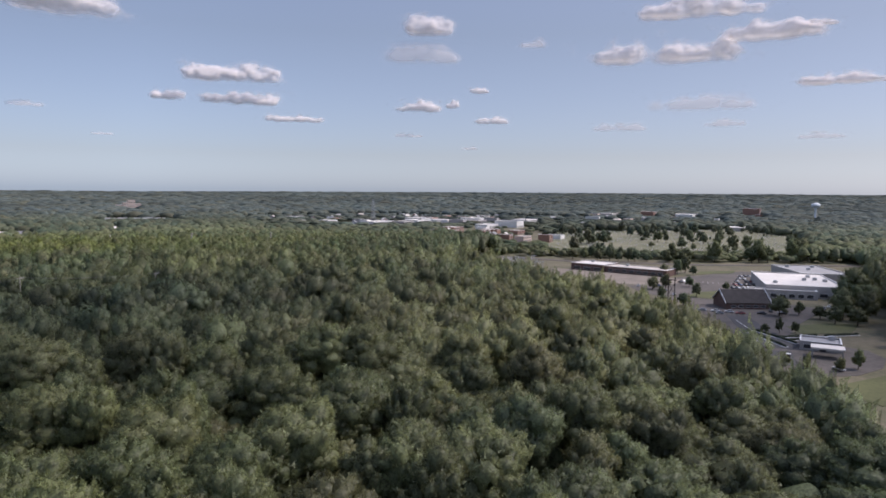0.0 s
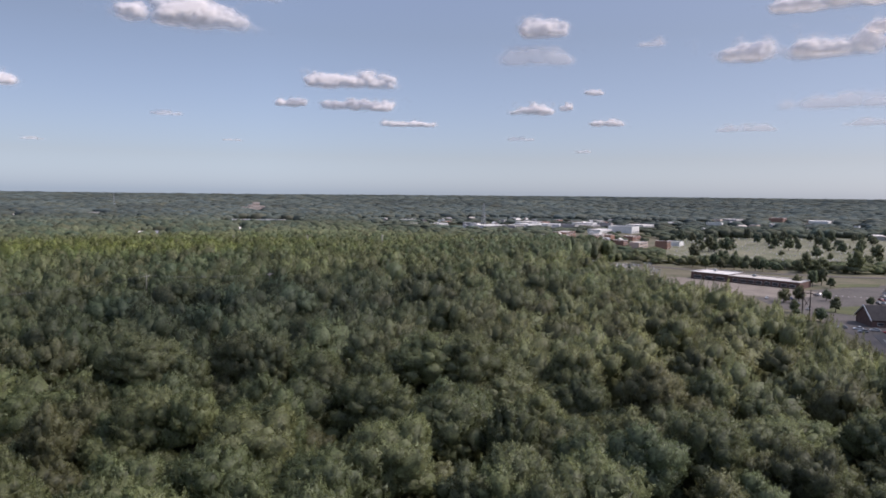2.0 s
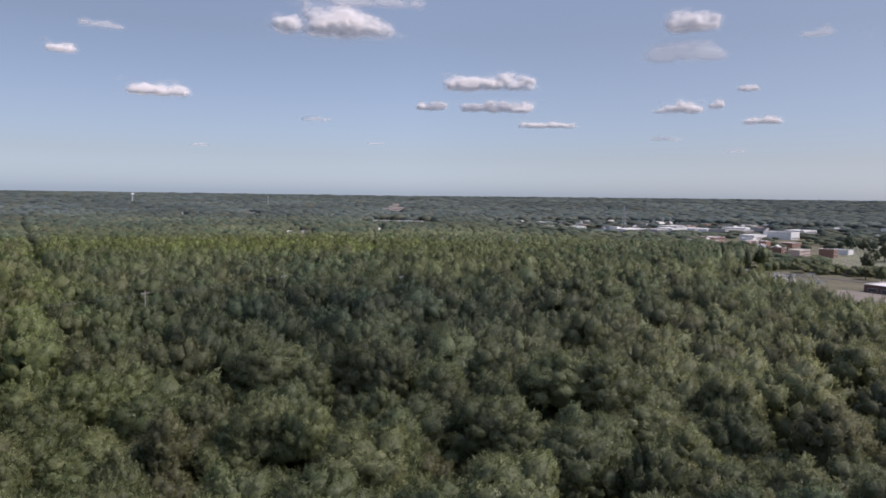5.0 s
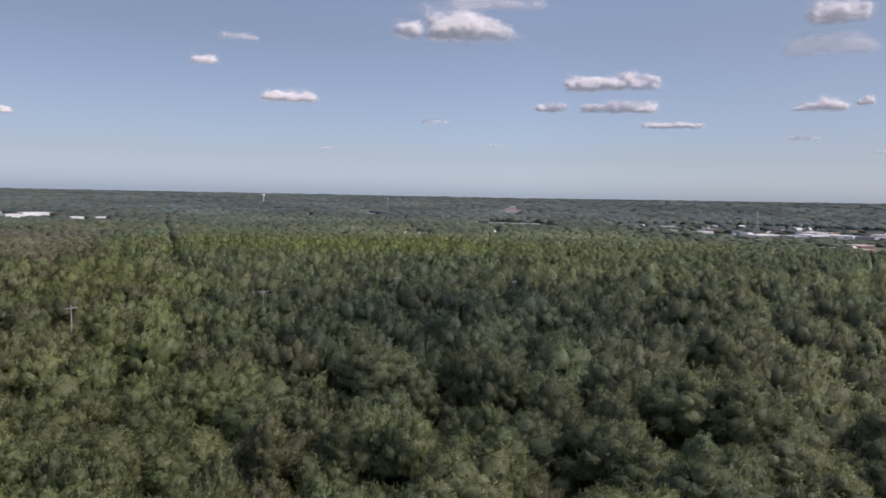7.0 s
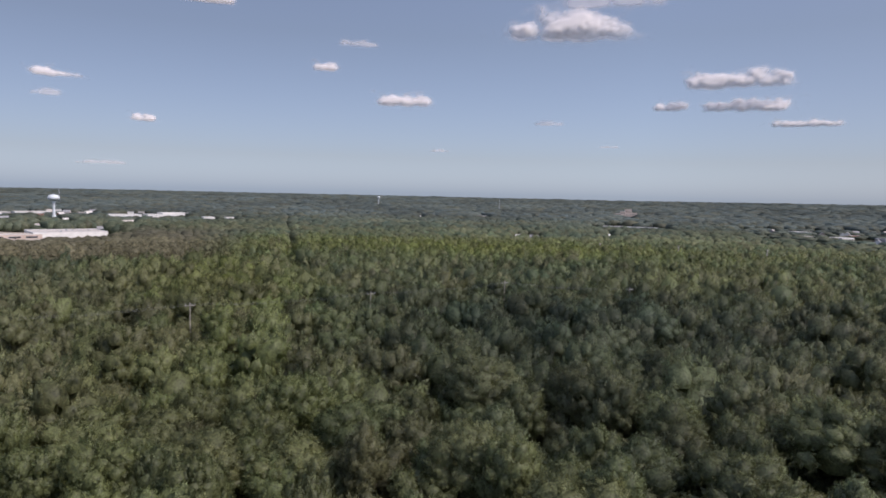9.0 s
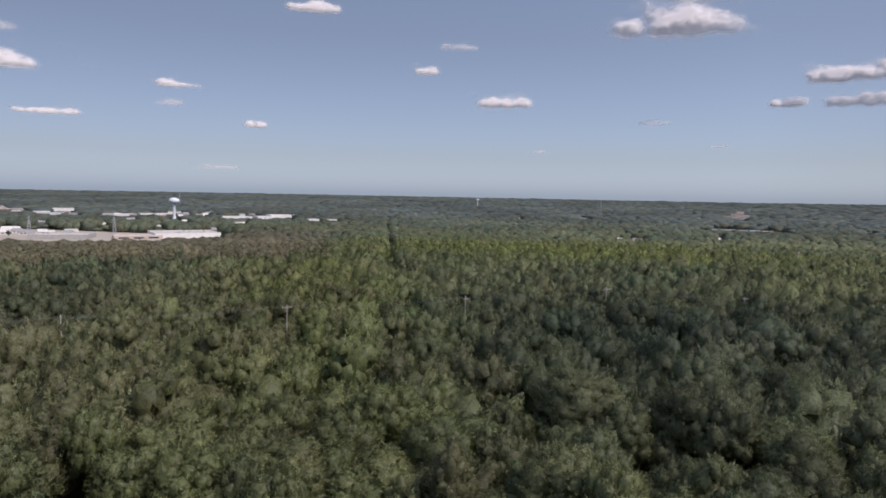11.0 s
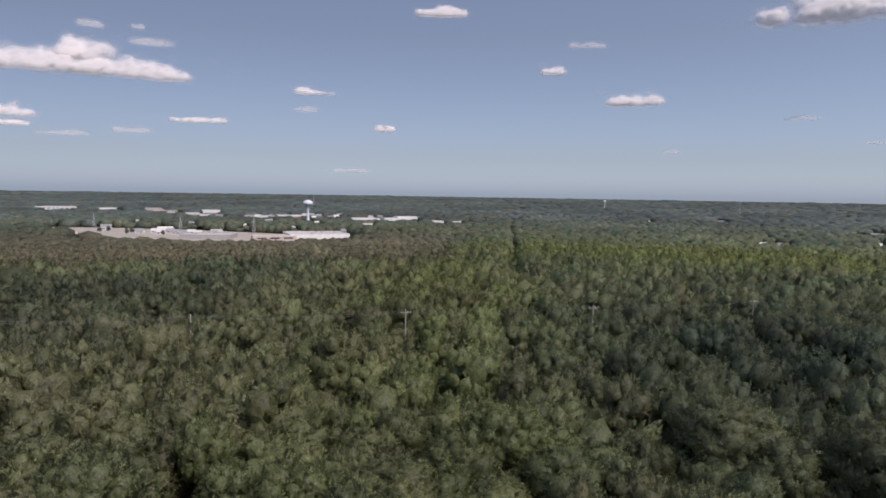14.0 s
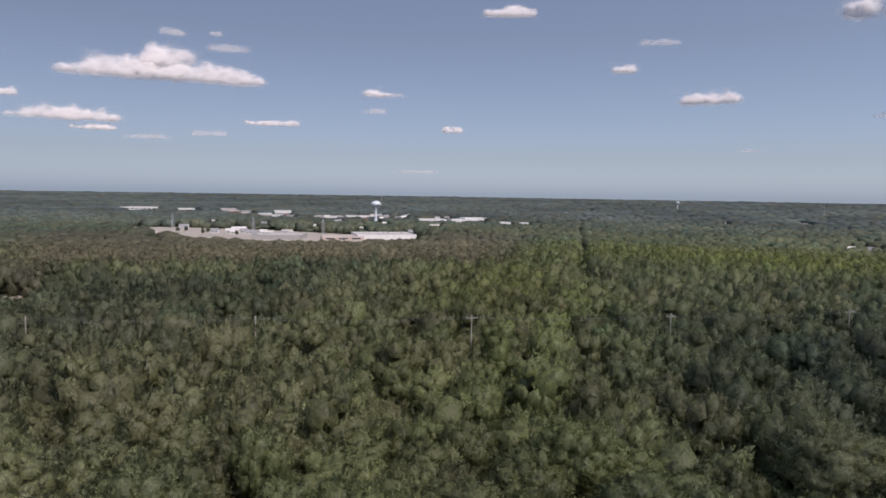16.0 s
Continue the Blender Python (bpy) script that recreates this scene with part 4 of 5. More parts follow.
def crown(seed, lobes, sprays, size, unit, shape, low=-0.25, core=None):
    """A crown of unit radius: many upright leafy lobes round a dark core, with loose leaf sprays standing off them."""
    r = np.random.RandomState(seed)
    d = r.normal(0, 1, (lobes * 10, 3))
    d /= np.linalg.norm(d, axis=1, keepdims=True)
    d = d[d[:, 2] > low]
    d[0] = (0.1, 0.1, 0.99)
    keep, gap = [0], 2.1 / math.sqrt(lobes)
    for i in range(1, len(d)):
        if len(keep) < lobes and np.linalg.norm(d[keep] - d[i], axis=1).min() > gap:
            keep.append(i)
    d = d[keep]
    wide = np.array((r.uniform(0.85, 1.15), r.uniform(0.85, 1.15), shape))
    V, N, F, base, rise = [], [], [], 0, 0.30 / math.sqrt(lobes)
    for i, e in enumerate(d):
        rl = r.uniform(0.7, 1.3) * 1.5 / math.sqrt(lobes)
        axis = Vector(e) * 0.7 + Vector((r.normal(0, 0.2), r.normal(0, 0.2), 0.55))
        turn = np.array(axis.to_track_quat("Z", "Y").to_matrix())
        v, f = lumpy(unit, seed * 3 + i, 0.42, 1.9)
        v = v * (rl, rl, rl * r.uniform(0.95, 1.4))
        v[:, :2] *= (1.02 - 0.14 * np.clip(v[:, 2:3] / rl, -0.5, 1.4))
        v = v @ turn.T + e * wide * r.uniform(0.55, 0.86)
        n = face_normals(v, f)
        f = f[n[f].mean(1)[:, 2] > -0.45]
        V.append(v)
        N.append(n + 0.35 * e)
        F.append(f + base)
        base += len(v)
    v, n, f = np.concatenate(V), np.concatenate(N), np.concatenate(F)
    n /= np.maximum(np.linalg.norm(n, axis=1, keepdims=True), 1e-9)
    area = np.linalg.norm(np.cross(v[f[:, 1]] - v[f[:, 0]], v[f[:, 2]] - v[f[:, 0]]), axis=1)
    area *= np.clip(np.linalg.norm(v[f].mean(1) / wide, axis=1) - 0.45, 0.05, 1)
    spots = r.choice(len(f), sprays, p=area / area.sum())
    w = r.dirichlet((1, 1, 1), sprays)
    pts = (v[f[spots]] * w[:, :, None]).sum(1)
    pn = (n[f[spots]] * w[:, :, None]).sum(1)
    pn /= np.maximum(np.linalg.norm(pn, axis=1, keepdims=True), 1e-9)
    cv, cf, cn = cards(pts + pn * r.uniform(-0.3, 1.0, (sprays, 1)) * size, pn, size, r)
    v = v - n * rise
    if core is not None:
        kv, kf = lumpy(core, seed + 900, 0.3, 1.3)
        V, n = np.concatenate([v, kv * wide * 0.6]), np.concatenate([n, kv])
        f = np.concatenate([f, kf[kv[kf][:, :, 2].mean(1) > -0.5] + len(v)])
        v = V
    nn = np.concatenate([n, cn * 0.45 + pn.repeat(3, 0) + (0, 0, 0.2)])
    kind = np.append(np.zeros(len(f)), np.ones(len(cf)))
    grow = (1.05 / np.percentile(np.hypot(v[:, 0], v[:, 1]), 97), 1.05 / np.percentile(np.hypot(v[:, 0], v[:, 1]), 97), shape / v[:, 2].max())
    v, cv = v * grow, cv * grow
    return np.concatenate([v, cv]), np.concatenate([f, cf + len(v)]), nn / np.maximum(np.linalg.norm(nn, axis=1, keepdims=True), 1e-9), kind


def young_stand(x, y):
    """How far a place lies in the low browning stand before the depot."""
    d, a = np.hypot(x, y), np.degrees(np.arctan2(x, y))
    step = lambda v, lo, hi: np.clip((v - lo) / (hi - lo), 0, 1)
    return step(d, 370, 440) * step(d, 900, 840) * step(a, -66, -60) * step(a, -22, -27)


def leaf_colour(x, y, r):
    """Leaf colours by stand: mid-green, yellow-green and a browning low stand; blue-green cloud shade, a sunlit patch
    and far haze painted in.
    """
    n = len(x)
    base = np.tile(np.array((0.066, 0.094, 0.052)), (n, 1))
    wob = np.array([noise.noise(Vector((a * 0.011, b * 0.011, 0.5))) for a, b in zip(x, y)])
    k = np.clip(0.5 + wob * 1.3 + r.normal(0, 0.28, n), 0, 1)[:, None]
    base = base * (1 - k) + np.array((0.112, 0.132, 0.060)) * k
    yellow = np.exp(-(((x + 45) / 190) ** 2 + ((y - 500) / 115) ** 2))[:, None]
    yellow = np.maximum(yellow, 0.95 * np.exp(-(((x + 0.46 * y - 2) / 36) ** 2 + ((y - 225) / 140) ** 2))[:, None])
    brown = young_stand(x, y)[:, None]
    # Darker blue-green ellipse: cloud shade painted into the crowns ahead.
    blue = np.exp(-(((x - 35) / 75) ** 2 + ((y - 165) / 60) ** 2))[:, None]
    base = base * (1 - 0.85 * yellow) + np.array((0.128, 0.156, 0.040)) * 0.85 * yellow
    base = base * (1 - 0.75 * brown) + np.array((0.112, 0.098, 0.064)) * 0.75 * brown
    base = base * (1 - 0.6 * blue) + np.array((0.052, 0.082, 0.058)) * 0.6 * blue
    # Brighter, paler crowns: a sunlit patch painted into the leaf colour.
    sunlit_tint = np.exp(-(((x - 95) / 62) ** 2 + ((y - 115) / 85) ** 2))[:, None]
    base = base * (1 - 0.7 * sunlit_tint) + np.array((0.150, 0.162, 0.080)) * 0.7 * sunlit_tint
    # Crowns turn blue-grey with distance: aerial haze painted into the leaf colour.
    haze_tint = np.clip((np.hypot(x, y) - 650) / 900, 0, 1)[:, None]
    base = base * (1 - 0.8 * haze_tint) + np.array((0.084, 0.111, 0.117)) * 0.8 * haze_tint
    dry = np.clip(0.18 + r.normal(0, 0.22, n) + 0.4 * np.clip((-x - 20) / 90, 0, 1) * np.clip(2.2 - np.hypot(x, y) / 160, 0, 1), 0, 0.62)[:, None]
    base = base * (1 - dry) + np.array((0.106, 0.102, 0.056)) * dry
    far = np.clip((np.hypot(x, y) - 350) / 500, 0, 1)[:, None]
    stand = np.array([noise.fractal(Vector((a * 0.0045, b * 0.003, 4.5)), 0.8, 2.0, 3) for a, b in zip(x, y)])[:, None]
    return base * (1.40, 1.32, 1.27) * (1 + (0.3 - 0.17 * far) * r.uniform(-1, 1, (n, 1))) * (1 + 0.32 * far * stand)


def stand_height(x, y, r):
    """Tall timber round the start, lower woods far off and a young low stand before the depot."""
    d = np.hypot(x, y)
    h = np.interp(d, (0, 130, 220, 400, 700, 1200), (30, 30.5, 29, 24, 17, 14))
    brown = young_stand(x, y)
    h = h * (1 - brown) + 10.5 * brown
    east = np.degrees(np.arctan2(x, y + 20))
    h = h * np.interp(east, (40, 52), (1.0, 0.86))
    h = np.where(inside(TOWN, x, y), np.minimum(h, 8.0), h)
    park = (east > 37.5) & (east < 61) & (np.hypot(x, y) > 480) & (np.hypot(x, y) < 1000)
    h = np.where(park, np.minimum(h, 7.0), h)
    a, b = (x * -381 + (y - 20) * 186) / 424.0, np.abs(x * 186 + (y - 20) * 381) / 424.0
    h = np.where((b < 14) & (a > 235) & (a < 424), np.minimum(h, 1.0 + 0.122 * (424 - a)), h)
    for cx, cy, cr in CLEAR_SPOTS:
        R = math.hypot(cx, cy)
        a, b = (x * cx + y * cy) / R, np.abs(x * cy - y * cx) / R
        h = np.where((b < cr * 0.9) & (a > R * 0.84) & (a < R), np.minimum(h, 6.5), h)
    return h * np.clip(r.normal(0.97, 0.085, len(x)), 0.72, 1.14)


def grown(x, y, r):
    """Which of the places bear a tree."""
    ok = ~(inside(RETAIL, x, y) | inside(CEMETERY, x, y) | inside(DEPOT, x, y) | inside(GLADE, x, y))
    ok &= ~(inside(TOWN, x, y) & (r.rand(len(x)) < 0.5))
    ok &= ~((inside(SHEDS, x, y) | inside(FLATS, x, y)) & (r.rand(len(x)) < 0.85))
    d = np.array(CUT_B) - np.array(CUT_A)
    L = np.hypot(*d)
    u = ((x - CUT_A[0]) * d[0] + (y - CUT_A[1]) * d[1]) / L
    w = np.abs((x - CUT_A[0]) * d[1] - (y - CUT_A[1]) * d[0]) / L
    ok &= ~((w < 5.0) & (u > 0) & (u < L))
    for cx, cy, cr in CLEAR_SPOTS:
        ok &= np.hypot(x - cx, y - cy) > cr
    for px, py, _ in POLES:
        ok &= np.hypot(x - px, y - py) > 1.2
    return ok


def scatter(r0, r1, step, a0, a1, r):
    """Jittered rows of places between two distances and two bearings."""
    xs, ys = np.meshgrid(np.arange(-r1, r1, step), np.arange(-r1, r1, step * 0.87))
    xs = xs + (np.arange(xs.shape[0]) % 2)[:, None] * step / 2
    x, y = (xs + r.uniform(-0.33, 0.33, xs.shape) * step).ravel(), (ys + r.uniform(-0.33, 0.33, xs.shape) * step).ravel()
    d, a = np.hypot(x, y), np.degrees(np.arctan2(x + 6, y + 38 * (r1 < 1000) * (abs(a0) < 90)))
    ok = (d >= r0) & (d < r1) & (a > a0) & (a < a1)
    return x[ok], y[ok]


def forest(name, x, y, protos, spread, label, mat, r, squat=1.0, smooth=False, share=1.0):
    """One joined stand: a prototype crown at each place, turned and sized."""
    ok = grown(x, y, r)
    x, y = x[ok], y[ok]
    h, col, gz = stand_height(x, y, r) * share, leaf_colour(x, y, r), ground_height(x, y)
    V, F, C, N, K, base = [], [], [], [], [], 0
    rim = np.zeros(len(x), bool)             # leafy to the ground beside open land
    for dx, dy in ((9, 0), (-9, 0), (0, 9), (0, -9)):
        for poly in (RETAIL, CEMETERY, DEPOT, GLADE):
            rim |= inside(poly, x + dx, y + dy)
    for cx, cy, cr in CLEAR_SPOTS:
        rim |= np.hypot(x - cx, y - cy) < cr + 10
    pick, turn = r.randint(0, len(protos), len(x)), r.uniform(0, 6.283, len(x))
    rad = spread * np.clip(r.lognormal(0, 0.25, len(x)), 0.6, 1.7)
    for i in range(len(x)):
        v, f, nv, kd = protos[pick[i]]
        c, s = math.cos(turn[i]), math.sin(turn[i])
        q = np.empty(v.shape, np.float32)
        rad[i] *= 1.15 if rim[i] else 1
        hz = h[i] * (0.62 if x[i] + y[i] > 480 or x[i] < 0 else 0.46) if rim[i] else min(h[i] * 0.5, rad[i] * squat)
        q[:, 0] = (v[:, 0] * c - v[:, 1] * s) * rad[i] + x[i]
        q[:, 1] = (v[:, 0] * s + v[:, 1] * c) * rad[i] + y[i]
        q[:, 2] = v[:, 2] * hz + gz[i] + h[i] - hz
        nq = np.empty(v.shape, np.float32)
        nq[:, 0], nq[:, 1], nq[:, 2] = nv[:, 0] * c - nv[:, 1] * s, nv[:, 0] * s + nv[:, 1] * c, nv[:, 2]
        N.append(nq)
        K.append(kd)
        V.append(q)
        F.append(f + base)
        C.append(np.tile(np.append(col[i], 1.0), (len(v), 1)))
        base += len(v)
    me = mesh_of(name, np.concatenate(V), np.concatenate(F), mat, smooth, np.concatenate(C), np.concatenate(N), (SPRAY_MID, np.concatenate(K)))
    return tagged(new(name, me), label, "forest", kind="stuff"), len(x)


# nearest trees: each one a tree with trunk, limbs and crown
NEAR_R = 150.0
def build_tree(seed):
    r = np.random.RandomState(seed)
    shape = r.uniform(1.0, 1.4)
    v, f, nv, kd = crown(seed, 30, 1900, 0.082, ICO0, shape, core=ICO1)
    R, H = 4.5, 30.0
    v = v * R + (0, 0, H - R * shape)
    t = thing("tree", (0, 0, 0), 0, "", "tree", "near forest trees")
    c = new("crown", mesh_of("crown", v, f, LEAF_NEAR, normals=nv, sprays=(SPRAY_NEAR, kd)))
    c.parent = t
    bm = bmesh.new()
    rod(bm, (0, 0, -0.2), (0.3, 0.2, 12), 0.42, 0.3, 8)
    rod(bm, (0.3, 0.2, 12), (0, 0, H - R * shape * 1.1), 0.3, 0.16, 8)
    part("trunk", bm, BARK, t, smooth=True)
    for k in range(4):
        a = k * 1.6 + r.rand()
        z = H - R * shape * (1.9 - 0.25 * k)
        part("limb", rod(bmesh.new(), (0, 0, z), (math.cos(a) * R * 0.6, math.sin(a) * R * 0.6, z + 3.5), 0.14, 0.05, 5), BARK, t)
    return t


x, y = scatter(40, NEAR_R, 6.9, -69, 69, rs)
ok = grown(x, y, rs)
x, y = x[ok], y[ok]
ahead = y > 50 - 0.39 * (x + 69)
x, y = x[ahead], y[ahead]
near_first = np.argsort(np.hypot(x, y - 10))[:300]
x, y = x[near_first], y[near_first]
NEAR_EDGE = float(np.hypot(x, y - 10).max())
protos = [build_tree(100 + k) for k in range(10)]
used = set()
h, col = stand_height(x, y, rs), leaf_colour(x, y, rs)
for i in range(len(x)):
    k = rs.randint(0, 10)
    m = pose(x[i], y[i], 0, 0, 0, rs.uniform(0, 360))
    t = copy_thing(protos[k], m) if k in used else protos[k]
    used.add(k)
    s = h[i] / 30.0
    w = float(np.clip(rs.lognormal(0.0, 0.24), 0.62, 1.6))
    t.matrix_basis = m @ Matrix.Diagonal((w, w, s, 1))
    c = col[i]
    tone = "yellow-green" if c[0] > 0.1 and c[1] > 0.1 else "browning" if c[0] > c[1] else "dark green"
    tagged(t, tone + " broadleaf tree with a tufted crown, in closed forest")
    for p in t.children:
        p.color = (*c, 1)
for k in range(10):
    if k not in used:
        for o in (*protos[k].children_recursive, protos[k]):
            bpy.data.objects.remove(o)

# the closed canopy behind them, in rings of coarser trees
mid_protos = [crown(200 + k, 11, 265, 0.145, ICO0, 1.0) for k in range(12)]
thin_protos = [crown(260 + k, 5, 52, 0.235, ICO0, 1.0) for k in range(12)]
def dome(unit, seed, cut, amount, freq):
    v, f = lumpy(unit, seed, amount, freq)
    g = f[v[f][:, :, 2].mean(1) > cut]
    return v, g, face_normals(v, f), np.zeros(len(g))


far_protos = [crown(300 + k, 2, 16, 0.26, ICO0, 1.0) for k in range(12)]
low_protos = [dome(ICO0, 400 + k, -0.45, 0.55, 2.0) for k in range(10)]
x, y = scatter(0, 250, 6.9, -72, 72, rs)
past = (np.hypot(x, y - 10) > NEAR_EDGE) | (y <= 50 - 0.39 * (x + 69))
x, y = x[past], y[past]
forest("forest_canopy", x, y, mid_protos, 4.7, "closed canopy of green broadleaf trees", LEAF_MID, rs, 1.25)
x, y = scatter(0, 250, 7.4, -72, 72, rs)
forest("understory", x, y, low_protos, 4.6, "lower trees filling the gaps under the canopy", LEAF_MID, rs, 1.0, False, 0.8)
x, y = scatter(250, 560, 7.9, -72, 72, rs)
forest("forest_slope", x, y, thin_protos, 5.3, "closed broadleaf canopy in the middle distance", LEAF_MID, rs, 1.35)
x, y = scatter(560, 680, 8.6, -72, 72, rs)
forest("forest_belt", x, y, far_protos, 5.2, "belt of closed broadleaf forest farther off", LEAF_FAR, rs, 1.7, True)
ring = 680.0
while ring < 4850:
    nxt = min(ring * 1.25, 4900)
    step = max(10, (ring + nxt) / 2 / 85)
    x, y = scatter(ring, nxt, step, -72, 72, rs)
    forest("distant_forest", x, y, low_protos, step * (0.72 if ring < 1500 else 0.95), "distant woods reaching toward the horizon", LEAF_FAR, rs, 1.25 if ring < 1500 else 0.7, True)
    ring = nxt
# woods behind the camera
for r0, r1, step, shapes, spread in ((0, 140, 8.4, thin_protos, 5.4), (140, 420, 17, far_protos, 9.5)):
    x, y = scatter(r0, r1, step, -180, 180, rs)
    back = np.abs(np.degrees(np.arctan2(x + 6, y + 38))) > 72
    forest("forest_behind", x[back], y[back], shapes, spread, "closed broadleaf forest reaching back from the open view", LEAF_MID, rs, 1.2)

# single trees among the shops, along the road and in the cemetery
def build_park_tree(seed):
    t = thing("park_tree", (0, 0, 0), 0, "", "tree", "park trees")
    v, f, nv, kd = crown(seed, 18, 380, 0.13, ICO0, 1.25, -0.7, core=ICO0)
    c = new("crown", mesh_of("crown", v * 4.0 + (0, 0, 5.2), f, LEAF_NEAR, normals=nv, sprays=(SPRAY_NEAR, kd)))
    c.parent = t
    part("trunk", rod(bmesh.new(), (0, 0, -0.1), (0, 0, 5.5), 0.32, 0.2, 7), BARK, t)
    return t


park = [build_park_tree(500 + k) for k in range(4)]
TREES = [(295, 205, 0.95), (328, 221, 0.75), (331, 255, 1.0), (337, 250, 0.8), (312, 162, 1.1), (322, 158, 0.55), (267, 142, 0.42), (271, 138, 0.5), (278, 135, 0.45), (321, 147, 0.9), (313, 136, 0.75), (319, 129, 1.0), (334, 132, 1.15), (341, 176, 0.5), (221, 99, 0.42), (229, 92, 0.48), (237, 90, 0.5), (220, 106, 0.4), (300, 222, 0.5), (306, 228, 0.6)]
TREES += [(418 + 6.5 * k + rnd.uniform(-3, 3), 412 - 6.4 * k + rnd.uniform(-3, 9), rnd.uniform(0.75, 1.25)) for k in range(11)]
TREES += [(436 + 7 * k, 420 - 6 * k + rnd.uniform(-4, 8), rnd.uniform(0.75, 1.1)) for k in range(6)]
TREES += [(x + 8, y + 9, s) for x, y, s in ((475, 352, 1.4), (486, 345, 1.5), (505, 330, 1.5), (532, 312, 1.5), (538, 309, 1.6), (545, 305, 1.5), (575, 301, 1.4), (590, 300, 1.9), (598, 296, 1.8))]
GR = np.random.RandomState(8)
for cx, cy in zip(GR.uniform(450, 1020, 58), GR.uniform(330, 740, 58)):
    for k in range(GR.randint(1, 6)):
        x, y = cx + GR.normal(0, 12), cy + GR.normal(0, 12)
        if inside(CEMETERY, np.array([x]), np.array([y]))[0]:
            TREES.append((x, y, GR.uniform(0.35, 1.35)))
TREES += [(352, 262, 0.8), (360, 250, 0.55), (398, 300, 0.9), (408, 296, 0.85), (415, 288, 0.75), (422, 300, 0.9), (366, 228, 0.5)]
TREES += [(388 + 6 * k, 160 + 4 * k + rnd.uniform(-6, 4), rnd.uniform(1.1, 1.7)) for k in range(5)] + [(328, 140, 1.2), (338, 146, 1.3), (348, 150, 1.2), (355, 142, 1.4)]
TREES += [(380 + 7 * k, 488 - 2 * k + rnd.uniform(-6, 6), rnd.uniform(0.4, 0.8)) for k in range(8)] + [(200, 100, 0.4), (352, 425, 0.35), (356, 420, 0.35)]
TREES += [(x, y, 0.7) for x, y in ((-820, 640), (-812, 648), (-775, 655), (-742, 620), (-700, 640))]
for i, (x, y, s) in enumerate(TREES):
    t = park[i] if i < 4 else copy_thing(park[i % 4], Matrix())
    t.matrix_basis = pose(x, y, 0, 0, 0, 57 * i) @ Matrix.Diagonal((s * (0.8 + 0.05 * (i % 7)), s * (0.8 + 0.05 * (i % 7)), s * (0.72 + 0.085 * (i * 5 % 9)), 1))
    tagged(t, "dark green rounded tree on open grass")
    c = leaf_colour(np.array([x]), np.array([y]), rs)[0]
    for p in t.children:
        p.color = (*c, 1)

# ---- clouds ----
CLOUD_FAR = 4450.0
PUFF = ICO2


def cloud(az, el, w, h, thin=False):
    """A cumulus: puffs heaped on a flat base, melting into one soft body; w and h in thousandths of its distance (about 0.84 each)."""
    r = np.random.RandomState(int(az * 10 + 2000) + int(el * 10))
    k = CLOUD_FAR * 0.00084
    W, H = w * k, h * k
    nx, nz = int(np.clip(w / 2.7, 18, 130)), int(np.clip(h / 1.8, 11, 36))
    X, Z = np.meshgrid(np.linspace(-0.62, 0.62, nx) * W, np.linspace(-0.45, 0.85, nz) * H)
    field = np.zeros(X.shape)
    bumps = int(np.clip(W / H * 1.1, 2, 8))
    for i in range(bumps * 2):
        u = r.uniform(-0.3, 0.3) if i >= bumps else ((i + 0.5) / bumps - 0.5) * 0.8
        tall = H * r.uniform(0.45, 1.15) * (1 - (2.2 * u) ** 2 * 0.5) * (1.0 if i < bumps else 0.75)
        broad = max(tall * r.uniform(0.5, 0.8), W / bumps * r.uniform(0.35, 0.5))
        q = ((X - u * W) / broad) ** 2 + ((Z + 0.2 * H - tall * 0.34) / (tall * 0.5)) ** 2
        field += r.uniform(0.8, 1.2) * np.exp(-1.5 * q)
    field = 1.15 * (1 - np.exp(-1.5 * field))
    rough = np.array([[noise.fractal(Vector((a / H * 1.9 + az, b / H * 2.4, el)), 0.75, 2.1, 5) for a, b in zip(p, q)] for p, q in zip(X, Z)])
    field = (field - (0.05 if thin else 0.15) + (0.22 if thin else 0.36) * rough) / (1 + np.exp(-(Z / H + 0.2) / 0.06))
    edge = np.minimum((0.62 - np.abs(X / W)) / 0.2, (0.85 - Z / H) / 0.25)
    dens = np.clip(field, 0, 1) * np.clip(edge, 0, 1)
    bulge = H * (0.12 if thin else 0.4) * dens ** 0.8
    V = np.concatenate([np.stack([X, s * bulge, Z], -1).reshape(-1, 3) for s in (-1, 1)])
    i, j = np.meshgrid(np.arange(nx - 1), np.arange(nz - 1))
    a = (j * nx + i).ravel()
    quads = np.stack([a, a + 1, a + nx + 1, a + nx], 1)
    solid = dens.ravel()[quads].max(1) > 0.01
    front = quads[solid]
    F = np.concatenate([front, front[:, ::-1] + nx * nz])
    D = np.repeat(np.tile(dens.ravel(), 2)[:, None], 4, 1)
    tri = np.concatenate([F[:, (0, 1, 2)], F[:, (0, 2, 3)]])
    lean = face_normals(V, tri) * 0.7 + (0, 0, 0.55)
    ob = new("cloud", mesh_of("cloud", V, F, CLOUD_THIN if thin else CLOUD, True, D, lean / np.linalg.norm(lean, axis=1, keepdims=True)))
    a, e = radians(az), radians(el)
    p = CLOUD_FAR
    ob.matrix_world = pose(p * math.cos(e) * math.sin(a), p * math.cos(e) * math.cos(a), 60 + p * math.sin(e) + H * 0.1, 0, 0, -az)
    tagged(ob, "thin pale wisp of cloud in a blue sky" if thin else "white fair-weather cumulus cloud with a greyer base", "cloud", "clouds")


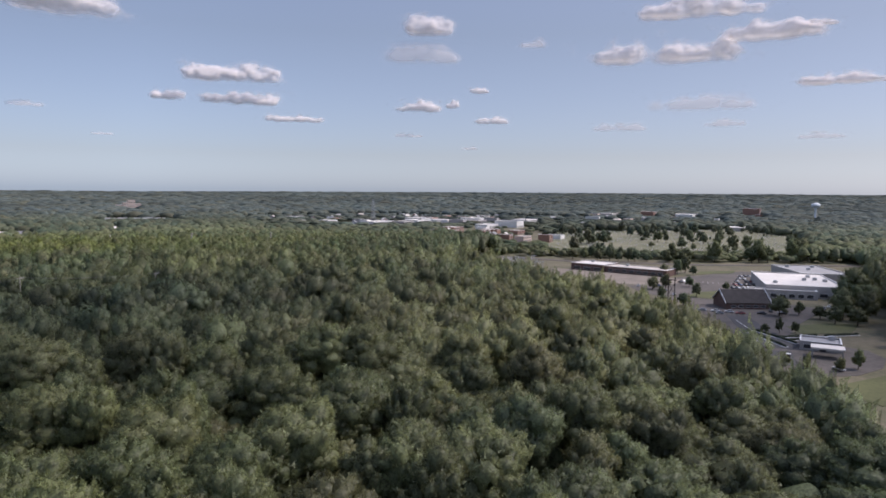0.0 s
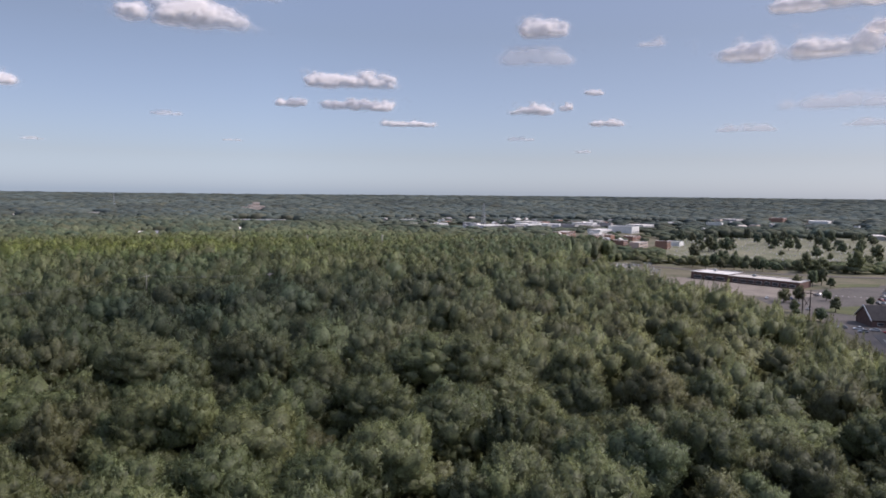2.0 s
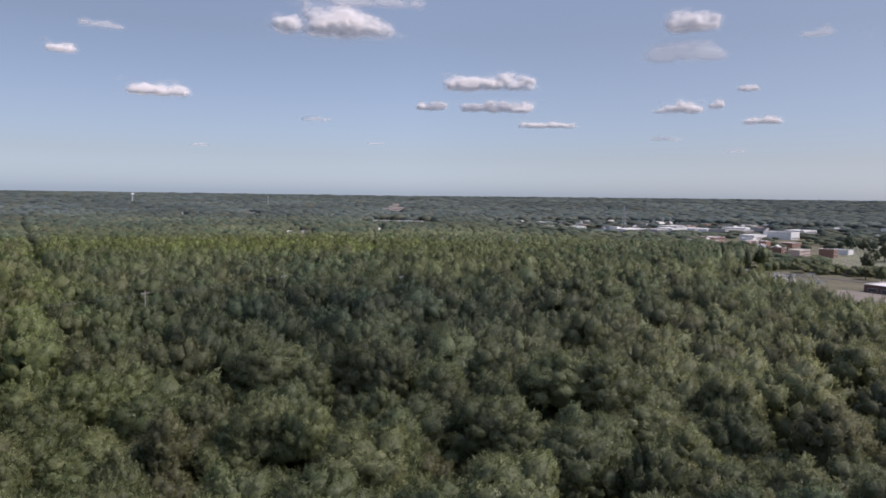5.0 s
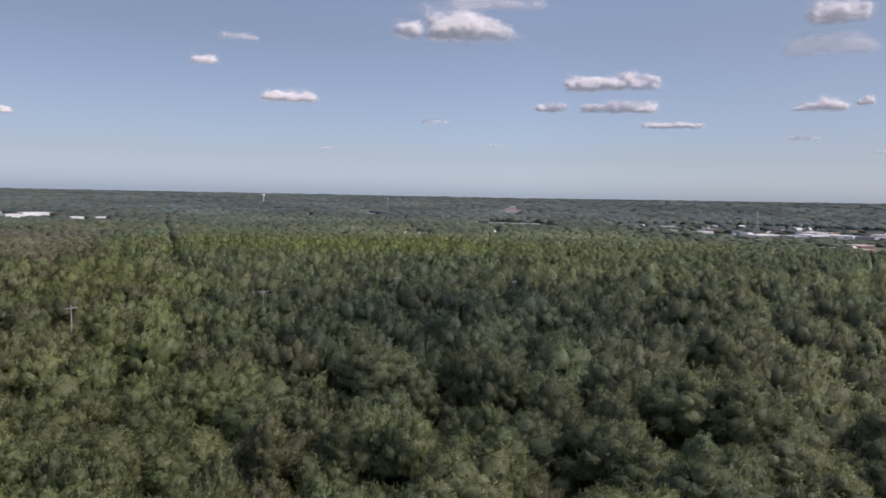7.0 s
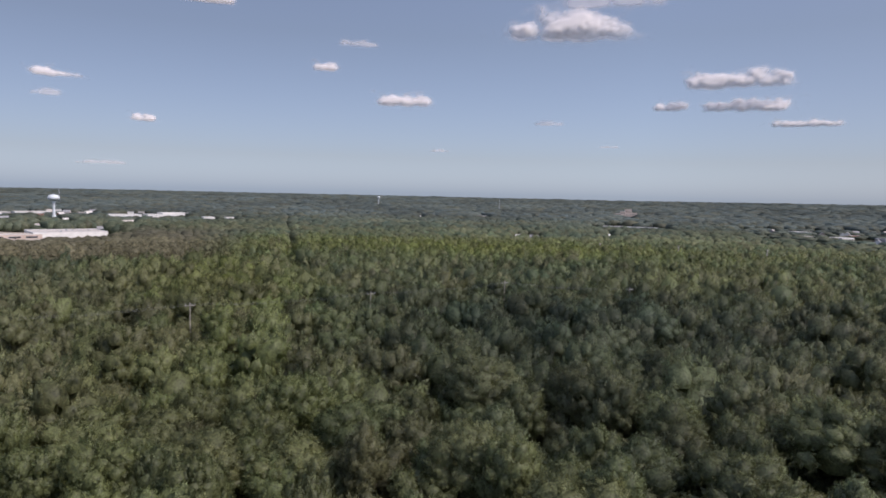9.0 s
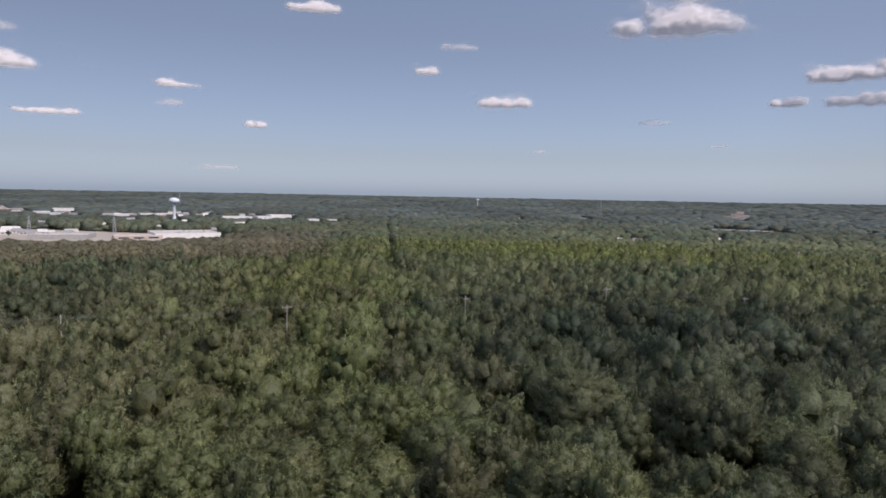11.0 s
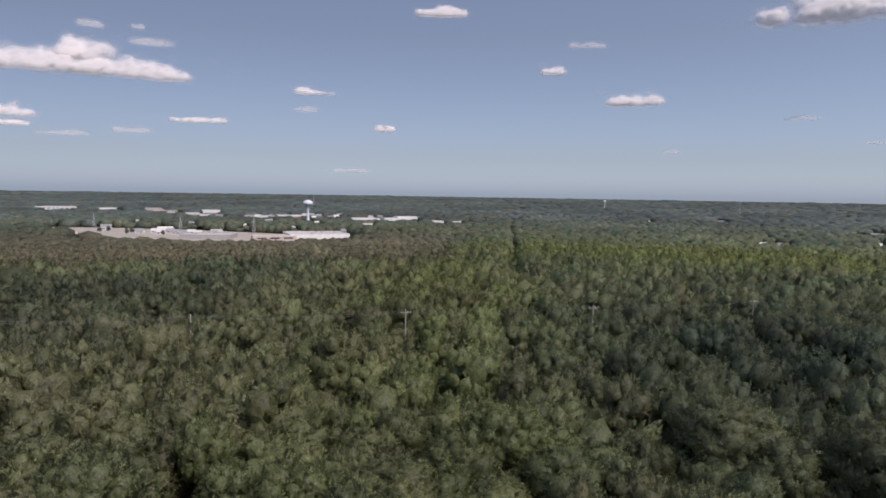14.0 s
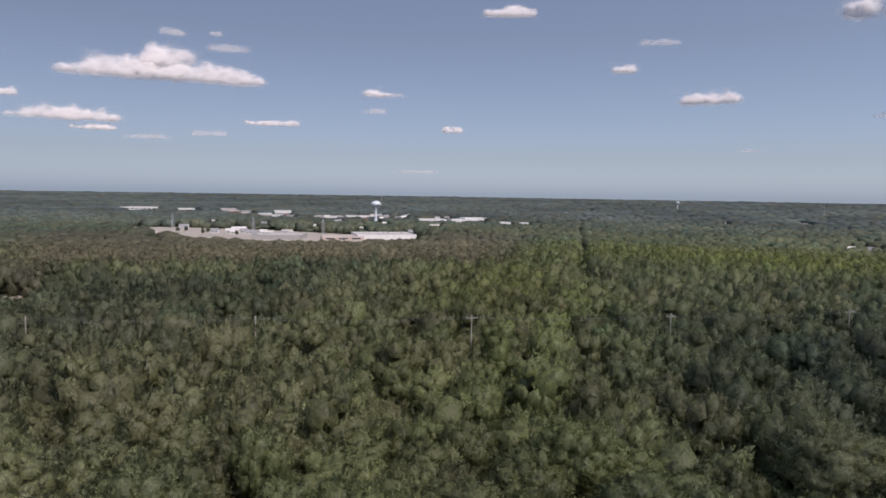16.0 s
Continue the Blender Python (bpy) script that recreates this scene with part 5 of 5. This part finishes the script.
def high_cloud(x, y, z, w, d, h, mat, turn=0):
    """A cumulus overhead, outside the view, that shades the woods."""
    r = np.random.RandomState(int(abs(x) + abs(y)))
    V, F, D, base = [], [], [], 0
    for i in range(7):
        a, q = i * 1.047 + r.uniform(-0.2, 0.2), 0.0 if i == 6 else r.uniform(0.5, 0.62)
        rad = r.uniform(0.42, 0.58)
        dens = np.clip(1.25 - (PUFF[0][:, 0] ** 2 + PUFF[0][:, 1] ** 2), 0, 1)
        v, f = lumpy(PUFF, i + int(abs(x)) % 40, 0.3, 1.6)
        V.append(v * (rad * w / 2, rad * d / 2, h * 0.4) + (math.cos(a) * q * w / 2, math.sin(a) * q * d / 2, r.uniform(0, 0.5) * h))
        F.append(f + base)
        D.append(np.repeat(dens[:, None], 4, 1))
        base += len(v)
    ob = new("cloud", mesh_of("cloud", np.concatenate(V), np.concatenate(F), mat, True, np.concatenate(D)))
    ob.matrix_world = pose(x, y, z, 0, 0, turn)
    tagged(ob, "white fair-weather cumulus cloud shading the woods", "cloud", "clouds overhead")


def over(x, y, z):
    """The place at height z from which a cloud's shade falls on (x, y)."""
    k = z / TO_SUN.z
    return x + TO_SUN.x * k, y + TO_SUN.y * k, z


high_cloud(*over(18, 178, 820), 180, 205, 60, CLOUD_VEIL)
high_cloud(*over(360, 130, 860), 290, 150, 60, CLOUD_HAZY)
high_cloud(*over(-215, 158, 900), 170, 110, 60, CLOUD_FILM)
cloud(16.0, 8.7, 190, 35)
cloud(11.2, 7.0, 65, 20)
cloud(16.7, 6.9, 150, 25)
cloud(20.9, 5.6, 120, 16)
cloud(32.0, 12.9, 90, 42)
cloud(31.7, 10.7, 150, 38, True)
cloud(40.7, 11.8, 50, 20, True)
cloud(31.1, 6.7, 95, 25)
cloud(34.0, 7.0, 25, 18)
cloud(36.2, 8.2, 36, 16)
cloud(37.3, 5.7, 75, 15)
cloud(30.4, 4.5, 55, 10, True)
cloud(35.5, 3.5, 35, 8, True)
cloud(53.5, 13.7, 240, 44)
cloud(58.7, 11.7, 180, 46)
cloud(61.6, 12.2, 80, 14)
cloud(51.1, 10.5, 280, 55)
cloud(54.0, 6.7, 210, 34, True)
cloud(55.7, 5.3, 80, 14, True)
cloud(47.8, 5.1, 110, 16, True)
cloud(63.6, 8.1, 150, 22)
cloud(62.4, 4.2, 80, 14, True)
cloud(3.1, 12.8, 245, 64)
cloud(6.7, 15.0, 200, 40, True)
cloud(1.7, 5.8, 60, 10, True)
cloud(6.7, 4.0, 40, 6, True)
cloud(-7.3, 3.5, 40, 6, True)
cloud(-10.5, 7.3, 112, 30)
cloud(-16.9, 9.8, 50, 20)
cloud(-14.2, 11.8, 75, 17, True)
cloud(-26.1, 14.3, 110, 22)
cloud(-30.7, 5.1, 42, 16)
cloud(-36.5, 7.9, 85, 20)
cloud(-37.2, 6.5, 50, 12, True)
cloud(-33.7, 1.7, 90, 9, True)
cloud(-53.4, 8.5, 390, 42)
cloud(-53.3, 9.5, 95, 44)
cloud(-60.3, 5.1, 200, 26)
cloud(-58.5, 4.4, 80, 12)
cloud(-45.5, 5.3, 110, 14)
cloud(-50.3, 4.3, 70, 12, True)
cloud(-54.8, 3.9, 90, 10, True)
cloud(-48.7, 10.8, 75, 16, True)
cloud(-52.8, 11.7, 45, 14, True)
cloud(-49.7, 11.9, 24, 12, True)
cloud(-64.0, 6.5, 40, 16)
